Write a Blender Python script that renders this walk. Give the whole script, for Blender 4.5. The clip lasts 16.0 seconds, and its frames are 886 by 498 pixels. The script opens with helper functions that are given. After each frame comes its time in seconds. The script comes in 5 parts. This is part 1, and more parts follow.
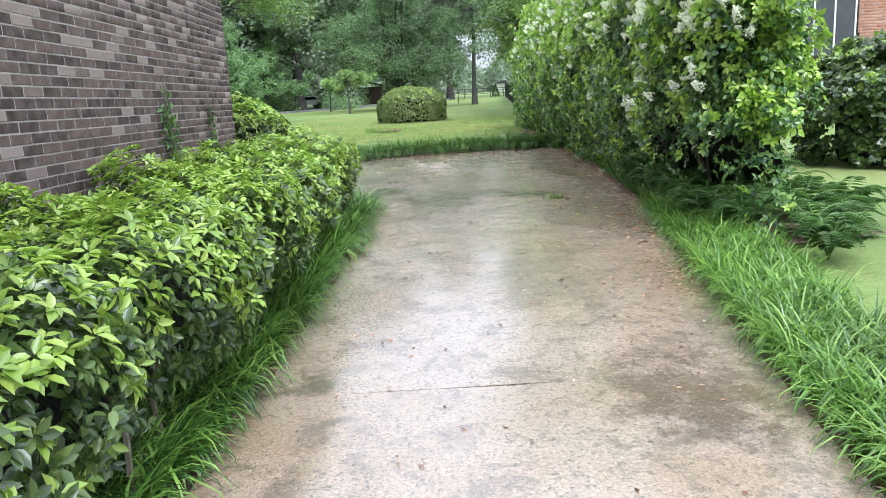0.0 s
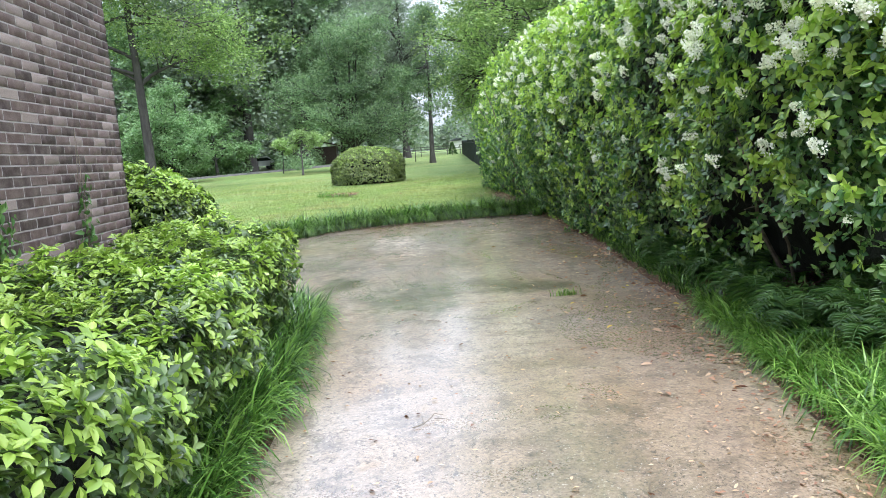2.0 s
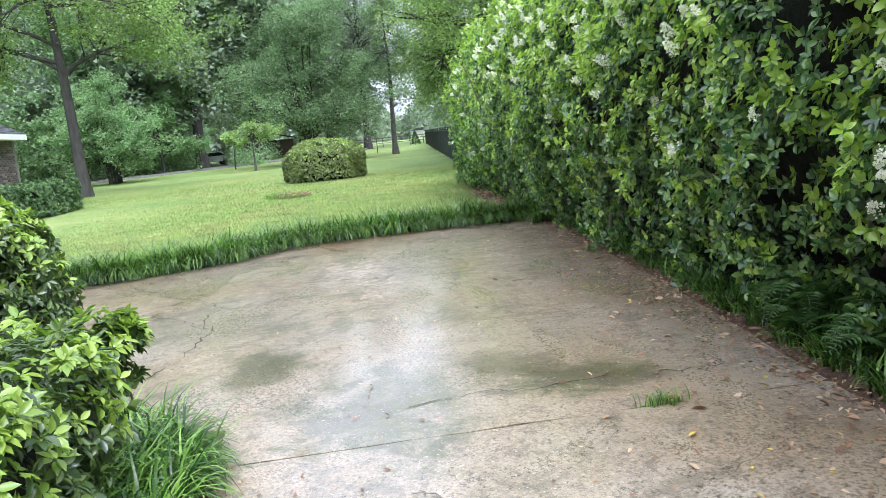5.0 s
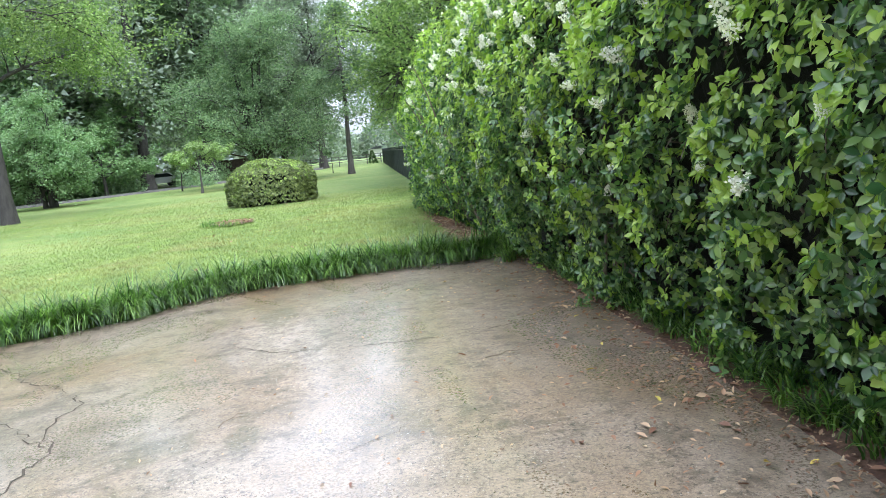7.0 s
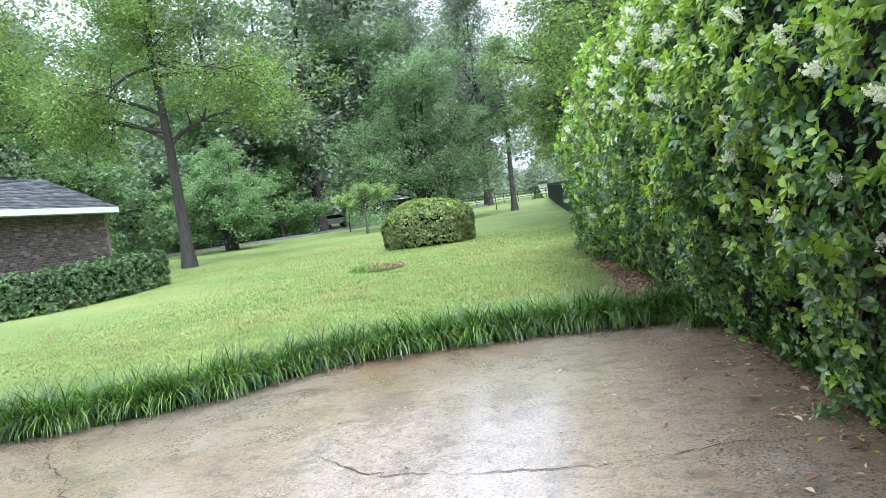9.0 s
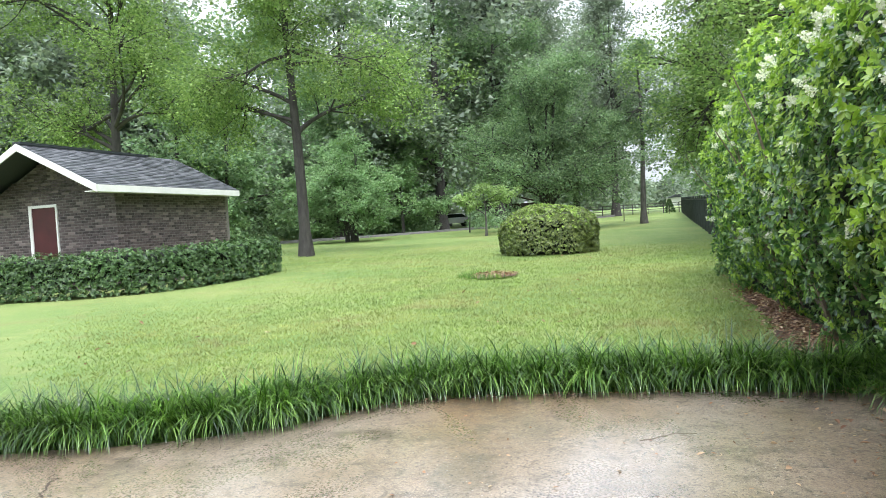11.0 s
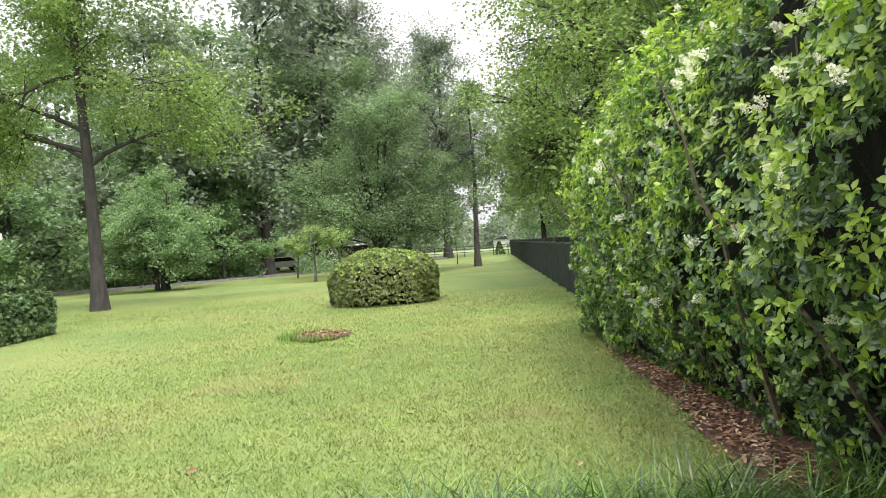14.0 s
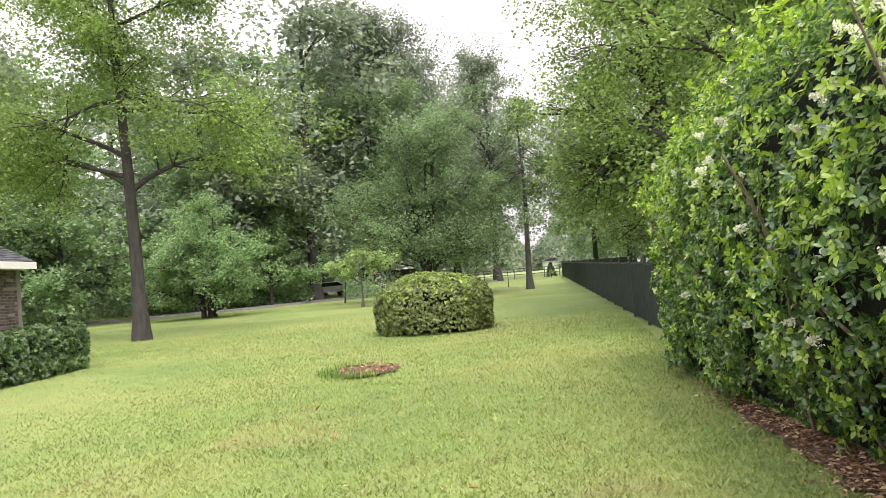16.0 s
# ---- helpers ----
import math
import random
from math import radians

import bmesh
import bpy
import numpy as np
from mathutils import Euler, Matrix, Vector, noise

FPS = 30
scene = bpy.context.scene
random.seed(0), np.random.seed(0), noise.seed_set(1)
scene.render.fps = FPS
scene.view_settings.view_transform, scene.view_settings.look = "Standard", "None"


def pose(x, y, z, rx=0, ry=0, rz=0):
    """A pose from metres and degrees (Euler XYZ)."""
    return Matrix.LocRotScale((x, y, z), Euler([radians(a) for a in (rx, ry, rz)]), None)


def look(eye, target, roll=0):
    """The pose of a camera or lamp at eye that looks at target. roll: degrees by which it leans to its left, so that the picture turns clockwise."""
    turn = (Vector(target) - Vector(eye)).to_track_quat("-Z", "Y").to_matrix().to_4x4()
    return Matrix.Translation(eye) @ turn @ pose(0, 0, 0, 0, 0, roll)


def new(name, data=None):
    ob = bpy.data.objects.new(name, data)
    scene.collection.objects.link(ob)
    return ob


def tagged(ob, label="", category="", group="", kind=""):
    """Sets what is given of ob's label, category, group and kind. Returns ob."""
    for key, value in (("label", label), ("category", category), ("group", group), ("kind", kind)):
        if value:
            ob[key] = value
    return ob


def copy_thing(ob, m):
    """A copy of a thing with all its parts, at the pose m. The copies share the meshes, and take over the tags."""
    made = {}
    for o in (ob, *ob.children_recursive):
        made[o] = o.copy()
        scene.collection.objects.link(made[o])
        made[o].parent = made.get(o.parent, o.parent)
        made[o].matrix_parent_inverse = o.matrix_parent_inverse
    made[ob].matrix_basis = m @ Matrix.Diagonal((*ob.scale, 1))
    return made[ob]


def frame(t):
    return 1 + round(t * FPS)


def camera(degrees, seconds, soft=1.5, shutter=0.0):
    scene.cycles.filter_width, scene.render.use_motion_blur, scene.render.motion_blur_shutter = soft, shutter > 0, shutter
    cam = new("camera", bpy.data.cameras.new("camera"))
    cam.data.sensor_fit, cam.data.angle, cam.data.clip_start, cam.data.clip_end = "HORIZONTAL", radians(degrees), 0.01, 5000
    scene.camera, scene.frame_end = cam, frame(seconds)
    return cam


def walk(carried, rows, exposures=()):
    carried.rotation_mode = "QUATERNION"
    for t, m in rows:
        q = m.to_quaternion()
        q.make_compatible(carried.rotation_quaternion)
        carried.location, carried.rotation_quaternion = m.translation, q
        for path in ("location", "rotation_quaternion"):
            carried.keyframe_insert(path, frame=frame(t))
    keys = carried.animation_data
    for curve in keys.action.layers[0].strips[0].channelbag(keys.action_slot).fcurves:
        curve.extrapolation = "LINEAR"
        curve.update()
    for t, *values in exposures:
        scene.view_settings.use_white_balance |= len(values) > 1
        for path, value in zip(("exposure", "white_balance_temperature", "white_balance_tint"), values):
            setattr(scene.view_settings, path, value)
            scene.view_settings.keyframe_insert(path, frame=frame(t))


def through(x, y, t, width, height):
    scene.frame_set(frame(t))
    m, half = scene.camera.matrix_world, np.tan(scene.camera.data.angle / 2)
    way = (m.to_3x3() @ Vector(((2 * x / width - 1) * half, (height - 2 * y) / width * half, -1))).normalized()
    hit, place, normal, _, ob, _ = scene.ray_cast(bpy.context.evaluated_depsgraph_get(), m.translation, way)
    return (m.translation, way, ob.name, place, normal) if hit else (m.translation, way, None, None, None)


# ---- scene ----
cam = camera(63.4, 16.0, 0.8)
METRES, EYE, TILT, LEAN, TURN = 16.0, 1.5, 0.0, 0.0, 0.0
ROWS = [
    (0.0, 0.0, 0.0, 0.0, -0.67, -11.83, 3.19),
    (0.5, 0.0015, 0.0425, 0.0009, 0.84, -9.92, 4.42),
    (1.0, 0.0029, 0.083, 0.0033, -0.09, -9.13, 4.97),
    (1.5, -0.0037, 0.1201, 0.0054, -2.24, -8.58, 4.68),
    (2.0, -0.0063, 0.1625, 0.0068, -4.2, -7.61, 4.23),
    (2.5, -0.0103, 0.199, 0.0064, -7.43, -6.93, 4.01),
    (3.0, -0.0129, 0.2348, 0.0067, -10.92, -6.75, 4.38),
    (3.5, -0.0096, 0.2723, 0.0092, -11.64, -6.97, 5.08),
    (6.0, 0.0116, 0.4415, 0.0096, -4.94, -9.45, 5.77),
    (6.5, 0.0186, 0.4714, 0.0116, -6.86, -7.04, 4.92),
    (7.0, 0.0233, 0.5011, 0.0128, -10.53, -7.6, 5.91),
    (7.5, 0.0319, 0.5327, 0.0128, -6.93, -5.89, 7.72),
    (8.0, 0.0394, 0.558, 0.0126, -6.38, -4.8, 7.15),
    (8.5, 0.0427, 0.5864, 0.0145, -5.45, -3.97, 7.25),
    (9.0, 0.0494, 0.62, 0.0137, 2.78, -3.22, 7.66),
    (9.5, 0.0541, 0.6426, 0.0136, 7.92, -3.9, 6.1),
    (12.0, 0.0448, 0.7705, 0.0206, 13.14, 0.54, 3.0),
    (12.5, 0.0413, 0.7997, 0.0237, 10.82, 1.69, 3.55),
    (13.0, 0.0323, 0.8258, 0.0236, 7.15, 1.79, 3.51),
    (13.5, 0.0292, 0.856, 0.0222, 3.2, 1.3, 3.71),
    (14.0, 0.0297, 0.8848, 0.0239, -0.73, 0.41, 3.9),
    (14.5, 0.0256, 0.9124, 0.0235, -3.92, -0.36, 3.75),
    (15.0, 0.0239, 0.9395, 0.0233, -3.09, 0.53, 3.98),
    (15.5, 0.0226, 0.9656, 0.0261, 0.35, 2.08, 4.35),
    (16.0, 0.0198, 0.9885, 0.0259, 3.11, 2.52, 4.65),
]
walk(cam, [(t, pose(0, 0, EYE, TILT, LEAN, TURN) @ pose(METRES * x, METRES * y, METRES * z, 90 + pitch, roll, yaw)) for t, x, y, z, yaw, pitch, roll in ROWS],
     [(0.0, 1.25, 5750, 15), (4.0, 1.4, 5750, 14), (9.5, 1.36, 5700, 14), (12.0, 1.2, 6450, 11), (14.0, 1.23, 6700, 18), (16.0, 1.23, 6900, 23)])

# ---------------------------------------------------------------- light
SUN_EL, SUN_AZ = 58.0, 150.0
world = bpy.data.worlds.new("overcast_sky")
world.use_nodes = True
scene.world = world
wn, wl = world.node_tree.nodes, world.node_tree.links
wn.clear()
sky = wn.new("ShaderNodeTexSky")
sky.sky_type = "NISHITA"
sky.sun_disc = False
sky.sun_elevation, sky.sun_rotation = radians(SUN_EL), radians(SUN_AZ)
sky.dust_density, sky.air_density = 3.0, 1.0
pale = wn.new("ShaderNodeHueSaturation")
pale.inputs["Saturation"].default_value = 0.12
cloud = wn.new("ShaderNodeMixRGB")
cloud.inputs["Fac"].default_value = 0.75
cloud.inputs["Color2"].default_value = (7.7, 8.1, 8.5, 1)
# an overcast sky is about three times as bright overhead as at the horizon
towards = wn.new("ShaderNodeTexCoord")
split = wn.new("ShaderNodeSeparateXYZ")
rise = wn.new("ShaderNodeMapRange")
rise.inputs["To Min"].default_value, rise.inputs["To Max"].default_value = 0.42, 1.5
shade = wn.new("ShaderNodeMixRGB")
shade.blend_type = "MULTIPLY"
shade.inputs["Fac"].default_value = 1.0
bg = wn.new("ShaderNodeBackground")
bg.inputs["Strength"].default_value = 0.13
wout = wn.new("ShaderNodeOutputWorld")
wl.new(sky.outputs[0], pale.inputs["Color"])
wl.new(pale.outputs[0], cloud.inputs["Color1"])
wl.new(towards.outputs["Generated"], split.inputs[0])
wl.new(split.outputs["Z"], rise.inputs["Value"])
wl.new(cloud.outputs[0], shade.inputs["Color1"])
wl.new(rise.outputs[0], shade.inputs["Color2"])
wl.new(shade.outputs[0], bg.inputs["Color"])
wl.new(bg.outputs[0], wout.inputs[0])
sun = new("sun", bpy.data.lights.new("sun", "SUN"))
sun.data.energy, sun.data.angle, sun.data.color = 1.5, radians(32), (1.0, 0.97, 0.92)
sun.matrix_world = look((0, 0, 60), Vector((0, 0, 60)) - Vector((
    math.sin(radians(SUN_AZ)) * math.cos(radians(SUN_EL)), math.cos(radians(SUN_AZ)) * math.cos(radians(SUN_EL)), math.sin(radians(SUN_EL)))))


# ---------------------------------------------------------------- materials
class Nodes:
    """A principled material with short calls for its nodes."""

    def __init__(self, name):
        self.m = bpy.data.materials.new(name)
        self.m.use_nodes = True
        self.t = self.m.node_tree
        self.p = self.t.nodes["Principled BSDF"]
        self.out = self.t.nodes["Material Output"]
        self.pos = self.t.nodes.new("ShaderNodeNewGeometry")

    def link(self, a, b):
        self.t.links.new(a, b)

    def noise(self, scale, detail=4.0, rough=0.55, stretch=None, distort=0.0):
        n = self.t.nodes.new("ShaderNodeTexNoise")
        n.inputs["Scale"].default_value, n.inputs["Detail"].default_value = scale, detail
        n.inputs["Roughness"].default_value, n.inputs["Distortion"].default_value = rough, distort
        src = self.pos.outputs["Position"]
        if stretch:
            mp = self.t.nodes.new("ShaderNodeMapping")
            mp.inputs["Scale"].default_value = stretch
            self.link(src, mp.inputs["Vector"])
            src = mp.outputs[0]
        self.link(src, n.inputs["Vector"])
        return n.outputs["Fac"]

    def ramp(self, fac, *stops):
        r = self.t.nodes.new("ShaderNodeValToRGB")
        e = r.color_ramp.elements
        while len(e) < len(stops):
            e.new(0.5)
        for k, (at, c) in enumerate(stops):
            e[k].position = at
            e[k].color = (c, c, c, 1) if isinstance(c, (int, float)) else (*c, 1)
        self.link(fac, r.inputs[0])
        return r.outputs[0]

    def mix(self, fac, a, b, mode="MIX"):
        n = self.t.nodes.new("ShaderNodeMixRGB")
        n.blend_type = mode
        for sock, v in zip(n.inputs, (fac, a, b)):
            if isinstance(v, (int, float)):
                sock.default_value = v
            elif isinstance(v, tuple):
                sock.default_value = (*v, 1)
            else:
                self.link(v, sock)
        return n.outputs[0]

    def math(self, op, a, b):
        n = self.t.nodes.new("ShaderNodeMath")
        n.operation = op
        for sock, v in zip(n.inputs, (a, b)):
            if isinstance(v, (int, float)):
                sock.default_value = v
            else:
                self.link(v, sock)
        return n.outputs[0]

    def set(self, key, v):
        if isinstance(v, (int, float)):
            self.p.inputs[key].default_value = v
        elif isinstance(v, tuple):
            self.p.inputs[key].default_value = (*v, 1)
        else:
            self.link(v, self.p.inputs[key])
        return self

    def bump(self, height, strength, distance):
        n = self.t.nodes.new("ShaderNodeBump")
        n.inputs["Strength"].default_value, n.inputs["Distance"].default_value = strength, distance
        self.link(height, n.inputs["Height"])
        self.link(n.outputs[0], self.p.inputs["Normal"])
        return self

    def island(self):
        return self.pos.outputs["Random Per Island"]

    def each(self):
        return self.t.nodes.new("ShaderNodeObjectInfo").outputs["Random"]


def leaf_mat(name, dark, mid, light, rough=0.42, patch=0.7, through=0.3, spec=0.5, wet=0.0):
    """Leaf blades: each island has its own green, over broad drifts of tone."""
    n = Nodes(name)
    tone = n.ramp(n.island(), (0.0, dark), (0.5, mid), (1.0, light))
    drift = n.ramp(n.noise(patch, 3.0), (0.3, 0.72), (0.7, 1.25))
    col = n.mix(1.0, tone, drift, "MULTIPLY")
    n.set("Base Color", col).set("Roughness", rough).set("Specular IOR Level", spec).set("Coat Weight", wet).set("Coat Roughness", 0.1)
    tr = n.t.nodes.new("ShaderNodeBsdfTranslucent")
    glow = n.mix(1.0, col, (1.15, 1.25, 0.85), "MULTIPLY")
    n.link(glow, tr.inputs["Color"])
    mx = n.t.nodes.new("ShaderNodeMixShader")
    mx.inputs[0].default_value = through
    n.link(n.p.outputs[0], mx.inputs[1])
    n.link(tr.outputs[0], mx.inputs[2])
    n.link(mx.outputs[0], n.out.inputs["Surface"])
    return n.m


def grass_mat(name, dark, mid, light, rough, patch, through, spec):
    """Grass blades in green, yellowed and bare drifts."""
    n = Nodes(name)
    tone = n.ramp(n.island(), (0.0, dark), (0.5, mid), (1.0, light))
    tone = n.mix(n.ramp(n.noise(patch, 5.0, 0.62, None, 0.5), (0.46, 0.0), (0.64, 0.8)), tone, (0.37, 0.385, 0.13))
    tone = n.mix(n.ramp(n.noise(0.55, 5.0, 0.6, None, 0.8), (0.58, 0.0), (0.72, 0.7)), tone, (0.29, 0.235, 0.12))
    tone = n.mix(1.0, tone, n.ramp(n.noise(1.9, 6.0, 0.7), (0.32, 0.65), (0.66, 1.2)), "MULTIPLY")
    n.set("Base Color", tone).set("Roughness", rough).set("Specular IOR Level", spec)
    tr = n.t.nodes.new("ShaderNodeBsdfTranslucent")
    n.link(tone, tr.inputs["Color"])
    mx = n.t.nodes.new("ShaderNodeMixShader")
    mx.inputs[0].default_value = through
    n.link(n.p.outputs[0], mx.inputs[1])
    n.link(tr.outputs[0], mx.inputs[2])
    n.link(mx.outputs[0], n.out.inputs["Surface"])
    return n.m


def plain_mat(name, a, b, scale=6.0, rough=0.6, bump=0.2, dist=0.01, metal=0.0, stretch=None):
    n = Nodes(name)
    n.set("Base Color", n.ramp(n.noise(scale, 6.0, 0.6, stretch), (0.3, a), (0.7, b)))
    n.set("Roughness", rough).set("Metallic", metal)
    n.bump(n.noise(scale * 4, 5.0, 0.6, stretch), bump, dist)
    return n.m


# algae and rust stains on the slab: centre, half widths, strength, colour
STAINS = [
    (0.80, 5.80, 0.42, 1.10, 0.42, (0.10, 0.078, 0.036)),
    (1.20, 3.35, 0.42, 0.55, 0.62, (0.072, 0.042, 0.018)),
    (0.00, 10.20, 0.50, 0.95, 0.90, (0.085, 0.08, 0.022)),
    (1.30, 10.30, 0.45, 0.35, 0.85, (0.085, 0.08, 0.022)),
    (-0.85, 11.40, 0.30, 0.50, 0.80, (0.085, 0.075, 0.026)),
    (-0.75, 3.75, 0.16, 0.16, 0.70, (0.075, 0.07, 0.025)),
    (0.70, 12.29, 0.22, 0.45, 0.50, (0.10, 0.078, 0.03)),
    (-0.78, 12.39, 0.28, 0.30, 0.50, (0.075, 0.07, 0.028)),
    (-0.25, 12.46, 0.12, 0.30, 0.50, (0.075, 0.07, 0.028)),
    (0.93, 10.65, 0.40, 0.35, 0.55, (0.08, 0.05, 0.024)),
    (1.16, 10.40, 0.35, 0.30, 0.50, (0.08, 0.055, 0.026)),
    (-0.16, 15.71, 0.25, 0.50, 0.40, (0.10, 0.085, 0.04)),
]


def concrete_mat():
    n = Nodes("wet_concrete")
    broad = n.noise(0.42, 5.0, 0.6, (1.0, 0.75, 1.0), 0.6)
    stain = n.noise(0.75, 8.0, 0.68, (1.0, 1.0, 1.0), 0.5)
    grain = n.noise(48.0, 5.0, 0.75)
    streak = n.noise(2.4, 8.0, 0.78, (1.0, 1.3, 1.0), 0.4)
    pits = n.noise(24.0, 6.0, 0.75, (1.1, 1.0, 1.0))
    edge = n.noise(3.0, 8.0, 0.7, None, 0.4)
    base = n.ramp(broad, (0.32, (0.265, 0.180, 0.102)), (0.48, (0.31, 0.236, 0.164)), (0.66, (0.33, 0.277, 0.224)))
    dirt = n.ramp(stain, (0.54, 0.0), (0.60, 0.7), (0.8, 0.9))
    col = n.mix(n.math("MULTIPLY", dirt, 0.45), base, (0.115, 0.09, 0.05))
    blotch = n.noise(5.0, 8.0, 0.75, (1.0, 1.4, 1.0), 0.6)
    for cx, cy, rx, ry, force, tint in STAINS + [(3.0, 13.0, 0.75, 5.5, 0.45, (0.17, 0.118, 0.085))]:
        mp = n.t.nodes.new("ShaderNodeMapping")
        mp.inputs["Scale"].default_value, mp.inputs["Location"].default_value = (1 / rx, 1 / ry, 0.0), (-cx / rx, -cy / ry, 0.0)
        n.link(n.pos.outputs["Position"], mp.inputs["Vector"])
        far = n.t.nodes.new("ShaderNodeVectorMath")
        far.operation = "LENGTH"
        n.link(mp.outputs[0], far.inputs[0])
        ring = n.math("ADD", far.outputs["Value"], n.math("MULTIPLY", edge, 3.4))
        soiled = n.math("MULTIPLY", n.ramp(n.math("MULTIPLY", ring, 0.25), (0.58, min(1.0, force * 1.3)), (0.66, force * 0.4), (0.74, 0.0)), n.ramp(blotch, (0.36, 0.5), (0.52, 1.0)))
        col = n.mix(soiled, col, tint)
    col = n.mix(n.ramp(streak, (0.52, 0.0), (0.60, 0.6)), col, (0.105, 0.08, 0.056))
    col = n.mix(n.ramp(n.noise(7.0, 8.0, 0.8, (1.2, 1.0, 1.0), 0.4), (0.54, 0.0), (0.60, 0.6)), col, (0.095, 0.072, 0.05))
    col = n.mix(0.7, col, n.ramp(grain, (0.34, 0.4), (0.66, 1.5)), "MULTIPLY")
    col = n.mix(n.ramp(pits, (0.57, 0.0), (0.615, 0.8)), col, (0.05, 0.038, 0.028))
    col = n.mix(n.ramp(n.noise(70.0, 3.0, 0.6), (0.60, 0.0), (0.65, 0.75)), col, (0.05, 0.04, 0.03))
    col = n.mix(n.ramp(n.noise(60.0, 2.0, 0.5), (0.66, 0.0), (0.71, 0.6)), col, (0.55, 0.51, 0.45))
    n.set("Base Color", col)
    film = n.noise(0.6, 6.0, 0.62, (1.2, 0.65, 1.0), 1.0)
    n.set("Roughness", n.mix(0.5, n.ramp(film, (0.40, 0.42), (0.56, 0.22)), n.ramp(grain, (0.3, 0.0), (0.8, 0.3)), "ADD"))
    n.set("Specular IOR Level", 0.6)
    wet = n.mix(0.5, n.mix(0.35, film, streak), n.noise(9.0, 8.0, 0.8, (1.1, 1.0, 1.0), 0.3))
    n.set("Coat Weight", n.math("MULTIPLY", n.ramp(wet, (0.40, 0.35), (0.46, 0.9), (0.50, 1.0)), n.math("SUBTRACT", 1.0, soiled)))
    n.set("Coat IOR", 1.65)
    n.set("Coat Roughness", n.ramp(wet, (0.41, 0.22), (0.47, 0.09), (0.53, 0.03)))
    skin = n.t.nodes.new("ShaderNodeBump")
    skin.inputs["Strength"].default_value, skin.inputs["Distance"].default_value = 0.12, 0.005
    n.link(n.mix(0.5, grain, n.noise(14.0, 6.0, 0.75)), skin.inputs["Height"])
    n.link(skin.outputs[0], n.p.inputs["Coat Normal"])
    n.bump(n.mix(0.5, pits, n.noise(7.0, 6.0, 0.7)), 0.7, 0.008)
    return n.m


def lawn_mat():
    n = Nodes("lawn_turf")
    broad = n.noise(0.22, 4.0, 0.6, None, 0.4)
    mid = n.noise(1.7, 5.0, 0.65)
    fine = n.noise(38.0, 4.0, 0.7)
    col = n.ramp(broad, (0.32, (0.14, 0.225, 0.064)), (0.5, (0.19, 0.265, 0.078)), (0.68, (0.26, 0.30, 0.102)))
    col = n.mix(n.ramp(mid, (0.5, 0.0), (0.75, 0.5)), col, (0.31, 0.32, 0.12))
    col = n.mix(n.ramp(n.noise(0.55, 4.0, 0.6, None, 0.8), (0.62, 0.0), (0.76, 0.55)), col, (0.25, 0.20, 0.09))
    col = n.mix(0.7, col, n.ramp(fine, (0.25, 0.45), (0.75, 1.45)), "MULTIPLY")
    n.set("Base Color", col).set("Roughness", 0.75).set("Specular IOR Level", 0.25)
    n.bump(n.mix(0.5, fine, n.noise(120.0, 3.0, 0.7)), 0.8, 0.03)
    return n.m


def brick_mat(name, dark, mid, light, single):
    n = Nodes(name)
    pick = n.each() if single else n.island()
    col = n.ramp(pick, (0.0, dark), (0.28, dark), (0.5, mid), (0.82, mid), (0.95, light), (1.0, light))
    col = n.mix(n.ramp(n.noise(9.0, 4.0, 0.6), (0.4, 0.0), (0.7, 0.4)), col, light)
    col = n.mix(0.6, col, n.ramp(n.noise(90.0, 5.0, 0.7), (0.25, 0.6), (0.8, 1.3)), "MULTIPLY")
    n.set("Base Color", col).set("Roughness", 0.62)
    n.bump(n.noise(140.0, 4.0, 0.7, (1, 1, 2.5)), 0.5, 0.003)
    return n.m


CONCRETE = concrete_mat()
LAWN = lawn_mat()
CRACK = plain_mat("crack_dirt", (0.035, 0.028, 0.02), (0.07, 0.055, 0.035), 30, 0.8)
MORTAR = plain_mat("mortar", (0.24, 0.215, 0.205), (0.36, 0.33, 0.315), 12, 0.85, 0.4, 0.003)
BRICK_ONE = brick_mat("plum_brick", (0.048, 0.030, 0.028), (0.108, 0.071, 0.064), (0.28, 0.222, 0.20), True)
BRICK_ALL = brick_mat("plum_brick_wall", (0.048, 0.030, 0.028), (0.108, 0.071, 0.064), (0.28, 0.222, 0.20), False)
# dark brick and light-grey mortar, both toned down for shade under the overhang
BRICK_SHED = brick_mat("dark_shed_brick", (0.030, 0.021, 0.021), (0.075, 0.055, 0.052), (0.20, 0.16, 0.148), False)
MORTAR_SHED = plain_mat("dark_mortar", (0.13, 0.118, 0.112), (0.21, 0.19, 0.18), 12, 0.85, 0.4, 0.003)
BRICK_RED = brick_mat("red_brick_wall", (0.32, 0.13, 0.08), (0.40, 0.18, 0.11), (0.48, 0.26, 0.17), False)
BARK = plain_mat("wet_bark", (0.024, 0.022, 0.021), (0.068, 0.062, 0.057), 5, 0.8, 0.9, 0.04, 0.0, (1, 1, 0.25))
BARK_GREY = plain_mat("grey_bark", (0.055, 0.052, 0.049), (0.13, 0.122, 0.114), 6, 0.85, 0.8, 0.03, 0.0, (1, 1, 0.3))
TWIG = plain_mat("twig", (0.11, 0.085, 0.06), (0.24, 0.20, 0.15), 20, 0.8)
# solid filler inside the hedges; its near-black colour stands for the shade there
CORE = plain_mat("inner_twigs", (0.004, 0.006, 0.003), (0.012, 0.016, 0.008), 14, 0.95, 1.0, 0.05)
